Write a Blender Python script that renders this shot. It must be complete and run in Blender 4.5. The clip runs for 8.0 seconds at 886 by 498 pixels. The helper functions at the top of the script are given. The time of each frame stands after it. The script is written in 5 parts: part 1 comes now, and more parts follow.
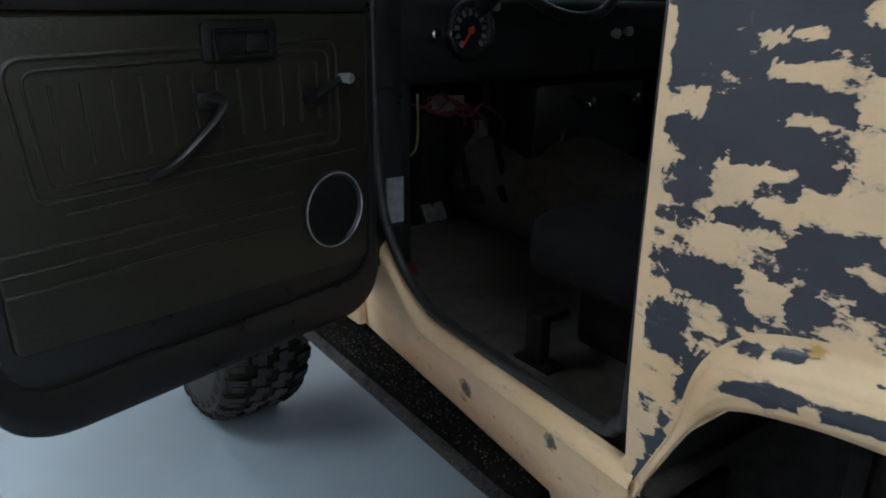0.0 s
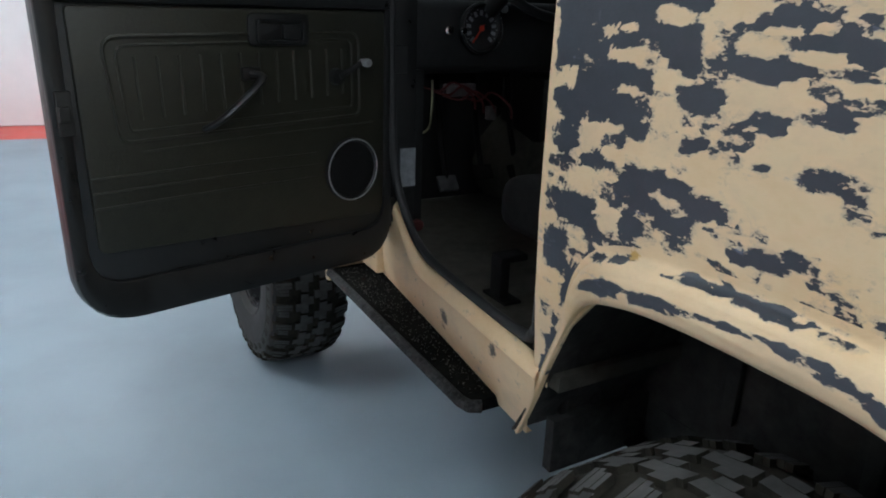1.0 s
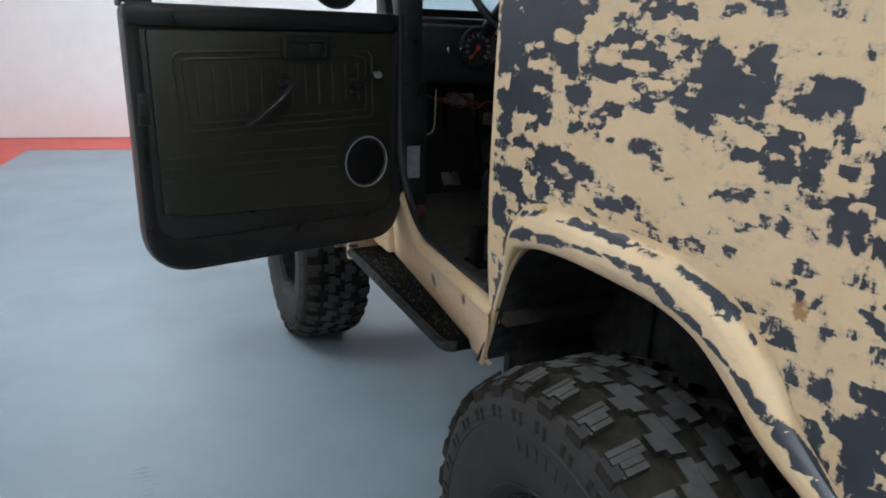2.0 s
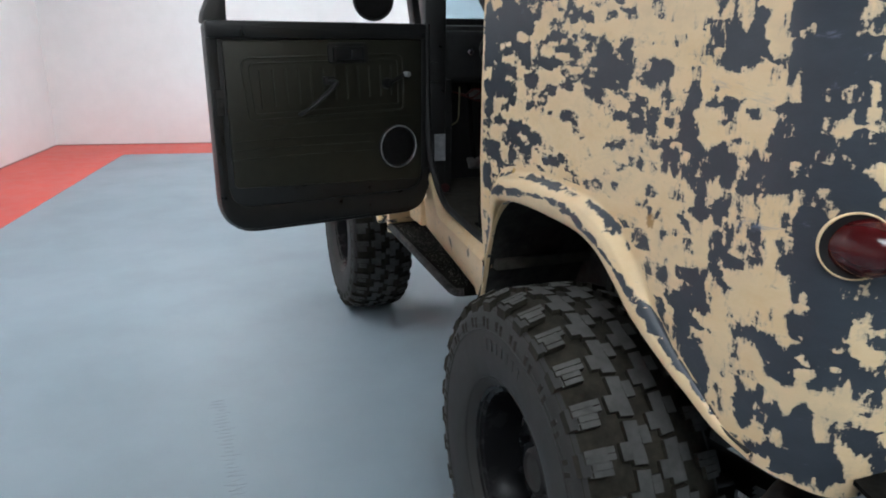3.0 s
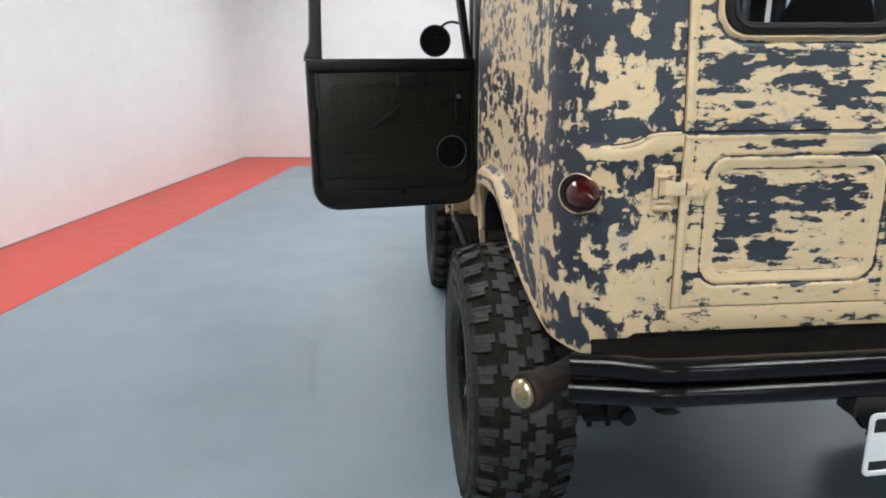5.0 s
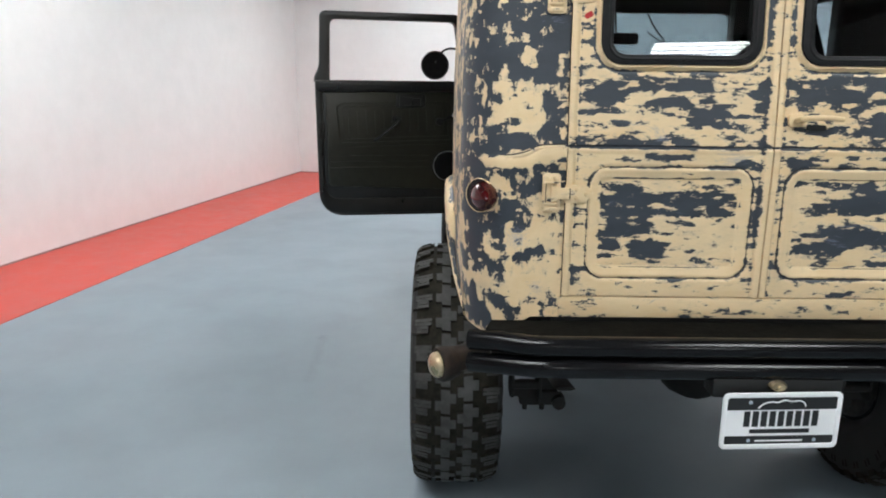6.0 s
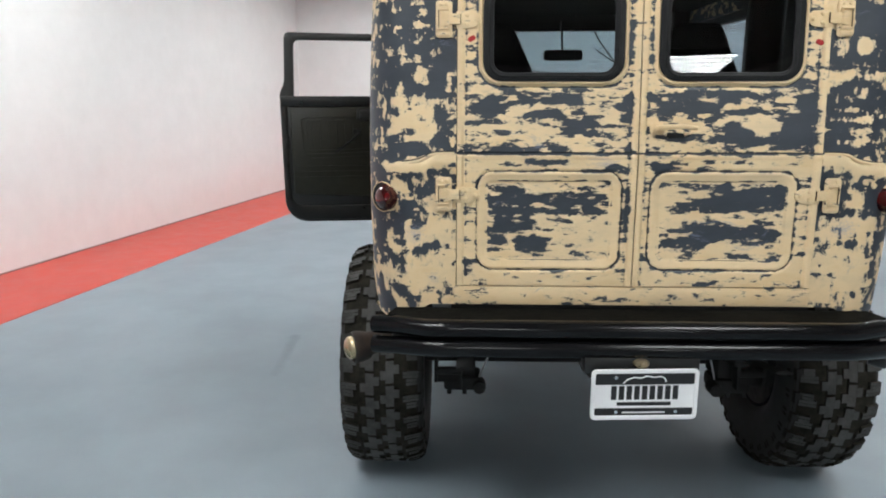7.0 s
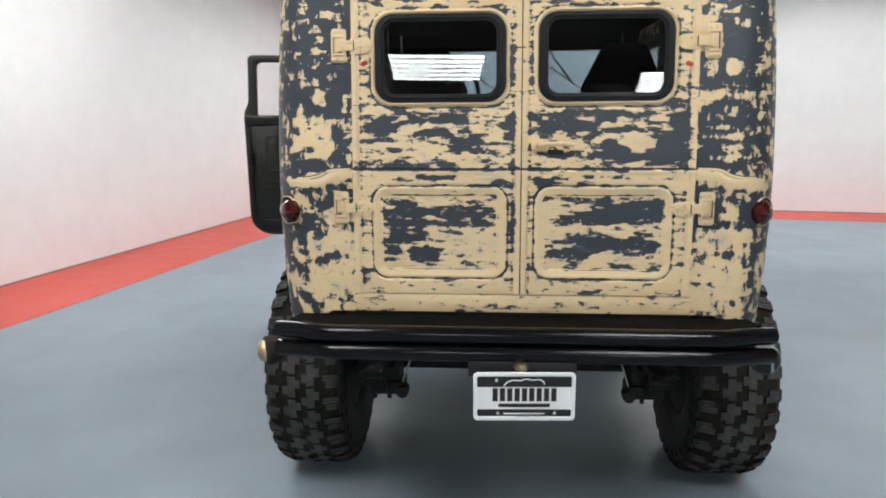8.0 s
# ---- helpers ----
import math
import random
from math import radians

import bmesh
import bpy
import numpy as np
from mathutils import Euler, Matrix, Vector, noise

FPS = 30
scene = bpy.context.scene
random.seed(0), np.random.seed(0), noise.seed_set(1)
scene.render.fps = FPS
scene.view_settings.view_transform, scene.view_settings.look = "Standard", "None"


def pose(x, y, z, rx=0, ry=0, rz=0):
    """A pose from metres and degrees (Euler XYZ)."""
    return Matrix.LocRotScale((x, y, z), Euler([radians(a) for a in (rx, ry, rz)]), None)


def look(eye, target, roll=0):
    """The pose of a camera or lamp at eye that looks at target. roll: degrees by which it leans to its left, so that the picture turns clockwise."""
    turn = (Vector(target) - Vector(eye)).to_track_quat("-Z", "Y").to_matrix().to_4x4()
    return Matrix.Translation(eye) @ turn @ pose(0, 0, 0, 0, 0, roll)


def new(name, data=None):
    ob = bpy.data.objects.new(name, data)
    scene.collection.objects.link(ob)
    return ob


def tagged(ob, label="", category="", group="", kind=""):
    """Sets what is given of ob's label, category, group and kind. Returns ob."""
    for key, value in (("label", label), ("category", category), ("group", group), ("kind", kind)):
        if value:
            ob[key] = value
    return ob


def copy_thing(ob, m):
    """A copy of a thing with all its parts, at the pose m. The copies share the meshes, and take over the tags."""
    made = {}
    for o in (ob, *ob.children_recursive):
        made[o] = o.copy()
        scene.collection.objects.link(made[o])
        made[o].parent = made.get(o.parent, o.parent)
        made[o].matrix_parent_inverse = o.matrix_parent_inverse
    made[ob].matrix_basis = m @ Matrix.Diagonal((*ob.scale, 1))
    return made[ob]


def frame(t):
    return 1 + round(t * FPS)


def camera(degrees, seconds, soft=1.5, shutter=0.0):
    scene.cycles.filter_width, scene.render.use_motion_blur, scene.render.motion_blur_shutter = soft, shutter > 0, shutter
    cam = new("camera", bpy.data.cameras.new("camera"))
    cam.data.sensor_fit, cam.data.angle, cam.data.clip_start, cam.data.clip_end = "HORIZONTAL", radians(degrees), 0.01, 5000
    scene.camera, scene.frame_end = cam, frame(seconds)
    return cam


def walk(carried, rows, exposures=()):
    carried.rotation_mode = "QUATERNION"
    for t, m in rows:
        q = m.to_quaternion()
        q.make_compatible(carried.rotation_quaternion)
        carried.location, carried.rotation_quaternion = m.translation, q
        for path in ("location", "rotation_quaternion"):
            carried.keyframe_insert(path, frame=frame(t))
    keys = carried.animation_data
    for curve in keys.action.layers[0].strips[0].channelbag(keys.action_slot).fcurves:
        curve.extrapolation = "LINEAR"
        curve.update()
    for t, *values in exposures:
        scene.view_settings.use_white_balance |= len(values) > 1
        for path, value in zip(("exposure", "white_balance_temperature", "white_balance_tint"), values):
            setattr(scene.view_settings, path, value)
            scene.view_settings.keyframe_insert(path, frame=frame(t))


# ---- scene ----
cam = camera(64.2, 8.0, soft=1.9)
PATH = [
    (0, (-1.487, 0.662, 1.411), (-0.358, 2.179, 0.76), 0.7),
    (0.5, (-1.516, 0.485, 1.406), (-0.459, 2.05, 0.749), 1.5),
    (1, (-1.502, 0.277, 1.407), (-0.561, 1.92, 0.762), 1.9),
    (1.5, (-1.543, 0.074, 1.414), (-0.639, 1.75, 0.804), 2.3),
    (3, (-1.554, -0.621, 1.409), (-0.915, 1.184, 0.832), 0.4),
    (3.5, (-1.566, -0.861, 1.417), (-0.96, 0.962, 0.86), 0.3),
    (4, (-1.491, -1.094, 1.425), (-1.032, 0.777, 0.892), -0.1),
    (4.5, (-1.34, -1.309, 1.427), (-1.056, 0.6, 0.903), 0.1),
    (5.8, (-0.933, -1.77, 1.454), (-0.888, 0.173, 0.982), -0.1),
    (6, (-0.844, -1.838, 1.439), (-0.85, 0.11, 0.983), 0.5),
    (6.5, (-0.661, -1.963, 1.432), (-0.721, -0.012, 0.998), 0.3),
    (7, (-0.507, -2.093, 1.444), (-0.566, -0.139, 1.025), 0.0),
    (7.5, (-0.296, -2.177, 1.441), (-0.384, -0.218, 1.046), -0.2),
    (8, (-0.077, -2.214, 1.457), (-0.226, -0.255, 1.079), -0.4),
]
walk(cam, [(t, look(eye, target, roll)) for t, eye, target, roll in PATH], exposures=[(0, -0.20, 5950, 5), (1.0, -0.04, 6000, 5.5), (1.5, -0.03, 6050, 6), (3.5, 0.03, 6280, 7), (6.0, 0.02, 6580, 7.5), (8, 0.0, 6680, 8)])

# ---- world and light ----
world = bpy.data.worlds.new("hall_air")
scene.world = world
world.use_nodes = True
world.node_tree.nodes["Background"].inputs[0].default_value = (0.5, 0.55, 0.6, 1)
world.node_tree.nodes["Background"].inputs[1].default_value = 0.02
scene.view_settings.exposure = 0.0
TUBE_GLOW = 30.5


# ---- materials ----
def material(name):
    m = bpy.data.materials.new(name)
    m.use_nodes = True
    return m, m.node_tree.nodes, m.node_tree.links, m.node_tree.nodes["Principled BSDF"]


def node(nodes, kind, **values):
    n = nodes.new(kind)
    for key, value in values.items():
        n.inputs[key.replace("_", " ")].default_value = value
    return n


def coords(nodes, links, scale=(1, 1, 1)):
    tc = nodes.new("ShaderNodeTexCoord")
    mp = nodes.new("ShaderNodeMapping")
    mp.inputs["Scale"].default_value = scale
    links.new(tc.outputs["Object"], mp.inputs["Vector"])
    return mp.outputs["Vector"]


def ramp(nodes, links, source, stops):
    r = nodes.new("ShaderNodeValToRGB")
    el = r.color_ramp.elements
    while len(el) < len(stops):
        el.new(0.5)
    for e, (p, c) in zip(el, stops):
        e.position = p
        e.color = (*c, 1) if len(c) == 3 else c
    links.new(source, r.inputs[0])
    return r.outputs[0]


def bump(nodes, links, bsdf, height, strength, distance=0.01):
    b = nodes.new("ShaderNodeBump")
    b.inputs["Strength"].default_value = strength
    b.inputs["Distance"].default_value = distance
    links.new(height, b.inputs["Height"])
    links.new(b.outputs[0], bsdf.inputs["Normal"])


def plain(name, dark, light, rough=0.5, metal=0.0, scale=30.0, grain=0.2, stretch=(1, 1, 1), rough2=None, coat=0.0, shine=0.5):
    """A surface that varies between two colours, with stains and grain."""
    m, nodes, links, bsdf = material(name)
    v = coords(nodes, links, stretch)
    big = node(nodes, "ShaderNodeTexNoise", Scale=scale * 0.15, Detail=4.0, Roughness=0.6)
    fine = node(nodes, "ShaderNodeTexNoise", Scale=scale, Detail=6.0, Roughness=0.65)
    for n in (big, fine):
        links.new(v, n.inputs["Vector"])
    mix = nodes.new("ShaderNodeMath")
    mix.operation = "ADD"
    half = nodes.new("ShaderNodeMath")
    half.operation = "MULTIPLY"
    half.inputs[1].default_value = 0.5
    links.new(big.outputs[0], mix.inputs[0])
    links.new(fine.outputs[0], mix.inputs[1])
    links.new(mix.outputs[0], half.inputs[0])
    links.new(ramp(nodes, links, half.outputs[0], [(0.36, dark), (0.64, light)]), bsdf.inputs["Base Color"])
    r2 = rough if rough2 is None else rough2
    links.new(ramp(nodes, links, fine.outputs[0], [(0.3, (rough,) * 3), (0.7, (r2,) * 3)]), bsdf.inputs["Roughness"])
    bsdf.inputs["Metallic"].default_value = metal
    bsdf.inputs["Coat Weight"].default_value = coat
    bsdf.inputs["Specular IOR Level"].default_value = shine
    if grain:
        bump(nodes, links, bsdf, fine.outputs[0], grain, 0.003)
    return m


CREAM, CREAM_2, SLATE, SLATE_2 = (0.70, 0.505, 0.275), (0.75, 0.57, 0.345), (0.027, 0.034, 0.045), (0.043, 0.052, 0.066)


def worn_paint(name, stretch, scale, seed, low_corner=False, spots=()):
    """Tan filler coat sanded through in patches to slate primer; the mesh's wear says where more of it has gone."""
    m, nodes, links, bsdf = material(name)
    v = coords(nodes, links, stretch)
    off = nodes.new("ShaderNodeVectorMath")
    off.operation = "ADD"
    off.inputs[1].default_value = (seed, seed * 0.7, seed * 1.3)
    links.new(v, off.inputs[0])
    warp = node(nodes, "ShaderNodeTexNoise", Scale=scale * 2.2, Detail=2.0)
    links.new(off.outputs[0], warp.inputs["Vector"])
    push = nodes.new("ShaderNodeVectorMath")
    push.operation = "MULTIPLY_ADD"
    push.inputs[1].default_value = (0.45 / scale, 0.45 / scale, 0.45 / scale)
    links.new(warp.outputs["Color"], push.inputs[0])
    links.new(off.outputs[0], push.inputs[2])
    cells = nodes.new("ShaderNodeTexVoronoi")
    cells.distance = "CHEBYCHEV"
    cells.feature = "SMOOTH_F1"
    cells.inputs["Scale"].default_value = scale * 1.15
    cells.inputs["Smoothness"].default_value = 0.25
    links.new(push.outputs[0], cells.inputs["Vector"])
    islands = nodes.new("ShaderNodeSeparateColor")
    links.new(cells.outputs["Color"], islands.inputs[0])
    big = node(nodes, "ShaderNodeTexNoise", Scale=scale * 0.80, Detail=4.0, Roughness=0.60)
    links.new(push.outputs[0], big.inputs["Vector"])
    fray = node(nodes, "ShaderNodeTexNoise", Scale=scale * 5.0, Detail=3.0, Roughness=0.7)
    links.new(v, fray.inputs["Vector"])
    wear = nodes.new("ShaderNodeAttribute")
    wear.attribute_name = "wear"

    def mul_add(a, k, b):
        n = nodes.new("ShaderNodeMath")
        n.operation = "MULTIPLY_ADD"
        links.new(a, n.inputs[0])
        n.inputs[1].default_value = k
        if isinstance(b, float):
            n.inputs[2].default_value = b
        else:
            links.new(b, n.inputs[2])
        return n.outputs[0]

    noise = big.outputs[0]
    place = nodes.new("ShaderNodeTexCoord")
    if low_corner:
        # sanded up and down towards the rear lower corner
        tall = node(nodes, "ShaderNodeTexNoise", Scale=scale * 1.05, Detail=3.5, Roughness=0.58)
        links.new(coords(nodes, links, (1.35, 1.35, 0.62)), tall.inputs["Vector"])
        xyz = nodes.new("ShaderNodeSeparateXYZ")
        links.new(place.outputs["Object"], xyz.inputs[0])
        rear = nodes.new("ShaderNodeMapRange")
        rear.inputs["From Min"].default_value = 0.52
        rear.inputs["From Max"].default_value = 0.30
        links.new(xyz.outputs[1], rear.inputs["Value"])
        turn = nodes.new("ShaderNodeMix")
        links.new(rear.outputs[0], turn.inputs[0])
        links.new(noise, turn.inputs[2])
        links.new(tall.outputs[0], turn.inputs[3])
        noise = turn.outputs[0]
    h = mul_add(noise, 0.82, -0.035)
    h = mul_add(islands.outputs[0], 0.25, h)
    h = mul_add(fray.outputs[0], 0.15, h)
    h = mul_add(wear.outputs["Fac"], 1.0, h)
    specks = node(nodes, "ShaderNodeTexNoise", Scale=scale * 11.0, Detail=2.0)
    links.new(v, specks.inputs["Vector"])
    h = mul_add(specks.outputs[0], 0.04, h)
    tone = node(nodes, "ShaderNodeTexNoise", Scale=7.0, Detail=5.0, Roughness=0.7)
    links.new(v, tone.inputs["Vector"])
    cream = ramp(nodes, links, tone.outputs[0], [(0.3, CREAM), (0.5, CREAM_2), (0.72, (0.63, 0.49, 0.31))])
    slate = ramp(nodes, links, tone.outputs[0], [(0.3, SLATE), (0.7, SLATE_2)])
    mask = ramp(nodes, links, h, [(0.578, (0, 0, 0)), (0.604, (1, 1, 1))])
    haze = ramp(nodes, links, h, [(0.510, (0, 0, 0)), (0.597, (0.50, 0.50, 0.50))])
    m1 = nodes.new("ShaderNodeMix")
    m1.data_type = "RGBA"
    m1.inputs[7].default_value = (0.33, 0.29, 0.25, 1)
    links.new(haze, m1.inputs[0])
    links.new(cream, m1.inputs[6])
    m2 = nodes.new("ShaderNodeMix")
    m2.data_type = "RGBA"
    links.new(mask, m2.inputs[0])
    links.new(m1.outputs[2], m2.inputs[6])
    links.new(slate, m2.inputs[7])
    smear = node(nodes, "ShaderNodeTexNoise", Scale=9.0, Detail=6.0, Roughness=0.75, Distortion=0.8)
    links.new(off.outputs[0], smear.inputs["Vector"])
    m3 = nodes.new("ShaderNodeMix")
    m3.data_type = "RGBA"
    m3.inputs[7].default_value = (0.20, 0.235, 0.33, 1)
    links.new(ramp(nodes, links, smear.outputs[0], [(0.63, (0, 0, 0)), (0.74, (0.7, 0.7, 0.7))]), m3.inputs[0])
    links.new(m2.outputs[2], m3.inputs[6])
    colour = m3.outputs[2]
    for at, reach, tint in spots:
        far = nodes.new("ShaderNodeVectorMath")
        far.operation = "DISTANCE"
        far.inputs[1].default_value = at
        links.new(place.outputs["Object"], far.inputs[0])
        near = mul_add(far.outputs["Value"], -0.42 / reach if reach < 0.04 else -1.0 / reach, 0.84 if reach < 0.04 else 0.45)
        near = mul_add(fray.outputs[0], 0.5 if reach < 0.04 else 1.3, near)
        near = mul_add(smear.outputs[0], 0.6, near)
        rust = nodes.new("ShaderNodeMix")
        rust.data_type = "RGBA"
        rust.inputs[7].default_value = (*tint, 1)
        near = mul_add(near, 0.5, 0.0)
        links.new(ramp(nodes, links, near, [(0.545, (0, 0, 0)), (0.60, (0.9, 0.9, 0.9))] if reach < 0.04 else [(0.56, (0, 0, 0)), (0.80, (0.6, 0.6, 0.6))]), rust.inputs[0])
        links.new(colour, rust.inputs[6])
        colour = rust.outputs[2]
    links.new(colour, bsdf.inputs["Base Color"])
    links.new(ramp(nodes, links, mask, [(0, (0.55,) * 3), (1, (0.42,) * 3)]), bsdf.inputs["Roughness"])
    lift = mul_add(mask, -0.6, fray.outputs[0])
    bump(nodes, links, bsdf, lift, 0.25, 0.0015)
    return m


PAINT_SIDE = worn_paint("sanded_paint_side", (0.72, 0.72, 1.35), 31.0, 3.1, True, [((-0.815, 0.942, 1.091), 0.017, (0.52, 0.32, 0.08)), ((-0.815, 0.385, 1.104), 0.022, (0.36, 0.19, 0.06)), ((-0.80, 0.375, 1.075), 0.016, (0.40, 0.24, 0.09)), ((-0.757, 1.575, 0.728), 0.034, (0.03, 0.033, 0.04)), ((-0.755, 1.592, 0.697), 0.026, (0.20, 0.10, 0.05)), ((-0.735, 1.725, 0.700), 0.017, (0.03, 0.033, 0.04)), ((-0.785, 1.318, 0.768), 0.024, (0.03, 0.033, 0.04)), ((-0.774, 1.418, 0.698), 0.016, (0.05, 0.05, 0.06)), ((-0.764, 1.482, 0.720), 0.009, (0.03, 0.033, 0.04)), ((-0.655, 0.000, 1.040), 0.100, (0.30, 0.32, 0.40)), ((-0.600, 0.000, 0.905), 0.070, (0.20, 0.23, 0.33)), ((0.620, 0.000, 1.060), 0.110, (0.30, 0.32, 0.40))])
PAINT_REAR = worn_paint("sanded_paint_rear", (0.58, 0.58, 1.50), 46.0, 7.7)
BLACK = plain("black_satin_paint", (0.007, 0.007, 0.007), (0.019, 0.019, 0.019), 0.25, 0, 18, 0.1, rough2=0.5)
GLOSS = plain("black_gloss_tube", (0.0035, 0.0035, 0.004), (0.007, 0.007, 0.008), 0.13, 0, 12, 0.03, rough2=0.22, shine=0.26)
RUBBER = plain("black_rubber_seal", (0.010, 0.010, 0.010), (0.024, 0.024, 0.024), 0.6, 0, 40, 0.1)
VINYL = plain("olive_black_vinyl", (0.017, 0.0165, 0.011), (0.028, 0.027, 0.0185), 0.32, 0, 160, 0.35, rough2=0.5)
TRIM_BLACK = plain("black_moulded_plastic", (0.006, 0.006, 0.006), (0.012, 0.012, 0.012), 0.42, 0, 60, 0.05)
CLOTH = plain("black_seat_cloth", (0.005, 0.0045, 0.0045), (0.011, 0.010, 0.010), 0.9, 0, 220, 0.5, shine=0.15)
MAT = plain("dirty_floor_mat", (0.030, 0.028, 0.022), (0.085, 0.080, 0.064), 0.8, 0, 25, 0.4)
SIDEWALL = plain("tyre_sidewall", (0.012, 0.0118, 0.011), (0.025, 0.024, 0.022), 0.62, 0, 20, 0.25, rough2=0.75)
TREAD = plain("scuffed_tyre_tread", (0.028, 0.0275, 0.026), (0.082, 0.081, 0.078), 0.7, 0, 35, 0.4, rough2=0.85)
GROOVE = plain("dusty_tyre_groove", (0.012, 0.011, 0.009), (0.036, 0.032, 0.024), 0.9, 0, 40, 0.3, shine=0.2)
RIM = plain("black_wheel_enamel", (0.008, 0.008, 0.009), (0.016, 0.016, 0.017), 0.20, 0, 14, 0.02, rough2=0.30, shine=0.12)
WELL = plain("black_sprayed_underseal", (0.008, 0.008, 0.008), (0.055, 0.053, 0.050), 0.75, 0, 26, 0.9, shine=0.3)
GASKET = plain("soft_black_window_rubber", (0.008, 0.008, 0.009), (0.016, 0.016, 0.017), 0.5, 0, 30, 0.05, shine=0.22)
PEDAL = plain("dull_worn_steel", (0.05, 0.05, 0.05), (0.14, 0.14, 0.14), 0.5, 0.4, 30, 0.2)
DASH_BLACK = plain("matt_black_dash", (0.006, 0.006, 0.0065), (0.014, 0.014, 0.0145), 0.5, 0, 40, 0.15, shine=0.4)
CHASSIS = plain("grimy_chassis_steel", (0.005, 0.005, 0.005), (0.017, 0.0155, 0.0135), 0.75, 0, 30, 0.5)
# Rusty brown of the bumper brackets; also colours thin dark lines on the doors.
RUST_AND_LINES = plain("rusty_steel_and_dark_lines", (0.006, 0.005, 0.0045), (0.042, 0.022, 0.012), 0.75, 0, 35, 0.6)
CHROME = plain("chrome", (0.75, 0.75, 0.76), (0.85, 0.85, 0.86), 0.1, 1, 20, 0.02, rough2=0.2)
BRASS = plain("tarnished_brass", (0.42, 0.32, 0.18), (0.66, 0.54, 0.36), 0.22, 1, 30, 0.15, rough2=0.4)
ALLOY = plain("worn_alloy_sheet", (0.35, 0.36, 0.38), (0.6, 0.61, 0.62), 0.4, 0.6, 30, 0.2)
RING = plain("satin_bright_ring", (0.55, 0.55, 0.56), (0.68, 0.68, 0.69), 0.28, 0.6, 20, 0.0)
WHITE = plain("white_plate_enamel", (0.84, 0.84, 0.85), (0.89, 0.89, 0.89), 0.35, 0, 10, 0.0)
INK = plain("black_plate_print", (0.010, 0.010, 0.011), (0.016, 0.016, 0.017), 0.4, 0, 20, 0.0)
RED_WIRE = plain("red_cable_sheath", (0.045, 0.006, 0.006), (0.09, 0.010, 0.009), 0.5, 0, 40, 0.0)
STEP = plain("gritty_step_coating", (0.002, 0.002, 0.002), (0.010, 0.0095, 0.008), 0.85, 0, 60, 0.6, shine=0.06)
PALE_SPECKS = plain("pale_step_specks", (0.02, 0.019, 0.016), (0.10, 0.093, 0.08), 0.6, 0, 60, 0.2)
NEEDLE = plain("orange_red_needle", (0.65, 0.05, 0.02), (0.75, 0.07, 0.03), 0.5, 0, 10, 0.0)
DIAL = plain("grey_dial_marks", (0.16, 0.165, 0.18), (0.22, 0.225, 0.24), 0.5, 0, 10, 0.0)
WALL = plain("white_wall_paint", (0.76, 0.75, 0.745), (0.82, 0.81, 0.805), 0.32, 0, 5, 0.02, rough2=0.4)
CEIL = plain("dark_ceiling_deck", (0.30, 0.28, 0.27), (0.40, 0.38, 0.36), 0.7, 0, 5, 0.1)
STRIPE = plain("red_floor_paint", (0.56, 0.055, 0.038), (0.66, 0.075, 0.052), 0.35, 0, 6, 0.03, rough2=0.48)
JOINT = plain("dark_wall_joint", (0.24, 0.15, 0.14), (0.34, 0.22, 0.21), 0.7, 0, 20, 0.1)
HOUSING = plain("grey_lamp_housing", (0.05, 0.05, 0.05), (0.08, 0.08, 0.08), 0.5, 0, 10, 0.0)


def floor_paint():
    m, nodes, links, bsdf = material("grey_blue_epoxy_floor")
    v = coords(nodes, links)
    big = node(nodes, "ShaderNodeTexNoise", Scale=0.9, Detail=5.0, Roughness=0.6)
    scuff = node(nodes, "ShaderNodeTexNoise", Scale=2.2, Detail=5.0, Roughness=0.55, Distortion=0.2)
    fine = node(nodes, "ShaderNodeTexNoise", Scale=160.0, Detail=3.0)
    for n in (big, scuff, fine):
        links.new(v, n.inputs["Vector"])
    base = ramp(nodes, links, big.outputs[0], [(0.35, (0.230, 0.285, 0.325)), (0.65, (0.265, 0.320, 0.362))])
    dirt = ramp(nodes, links, scuff.outputs[0], [(0.42, (0, 0, 0)), (0.78, (0.20, 0.20, 0.20))])
    mx = nodes.new("ShaderNodeMix")
    mx.data_type = "RGBA"
    mx.inputs[7].default_value = (0.16, 0.17, 0.175, 1)
    links.new(dirt, mx.inputs[0])
    links.new(base, mx.inputs[6])
    links.new(mx.outputs[2], bsdf.inputs["Base Color"])
    links.new(ramp(nodes, links, scuff.outputs[0], [(0.2, (0.42,) * 3), (0.8, (0.50,) * 3)]), bsdf.inputs["Roughness"])
    bsdf.inputs["Specular IOR Level"].default_value = 0.35
    bump(nodes, links, bsdf, fine.outputs[0], 0.12, 0.001)
    return m


def glass(name, tint, rough=0.0, ior=1.45):
    m, nodes, links, bsdf = material(name)
    bsdf.inputs["Base Color"].default_value = (*tint, 1)
    bsdf.inputs["Transmission Weight"].default_value = 1.0
    bsdf.inputs["Roughness"].default_value = rough
    bsdf.inputs["IOR"].default_value = ior
    return m


def lens_red():
    m, nodes, links, bsdf = material("deep_red_lamp_lens")
    bsdf.inputs["Base Color"].default_value = (0.050, 0.0028, 0.0036, 1)
    bsdf.inputs["Roughness"].default_value = 0.16
    bsdf.inputs["Coat Weight"].default_value = 0.08
    bsdf.inputs["Coat Roughness"].default_value = 0.05
    return m


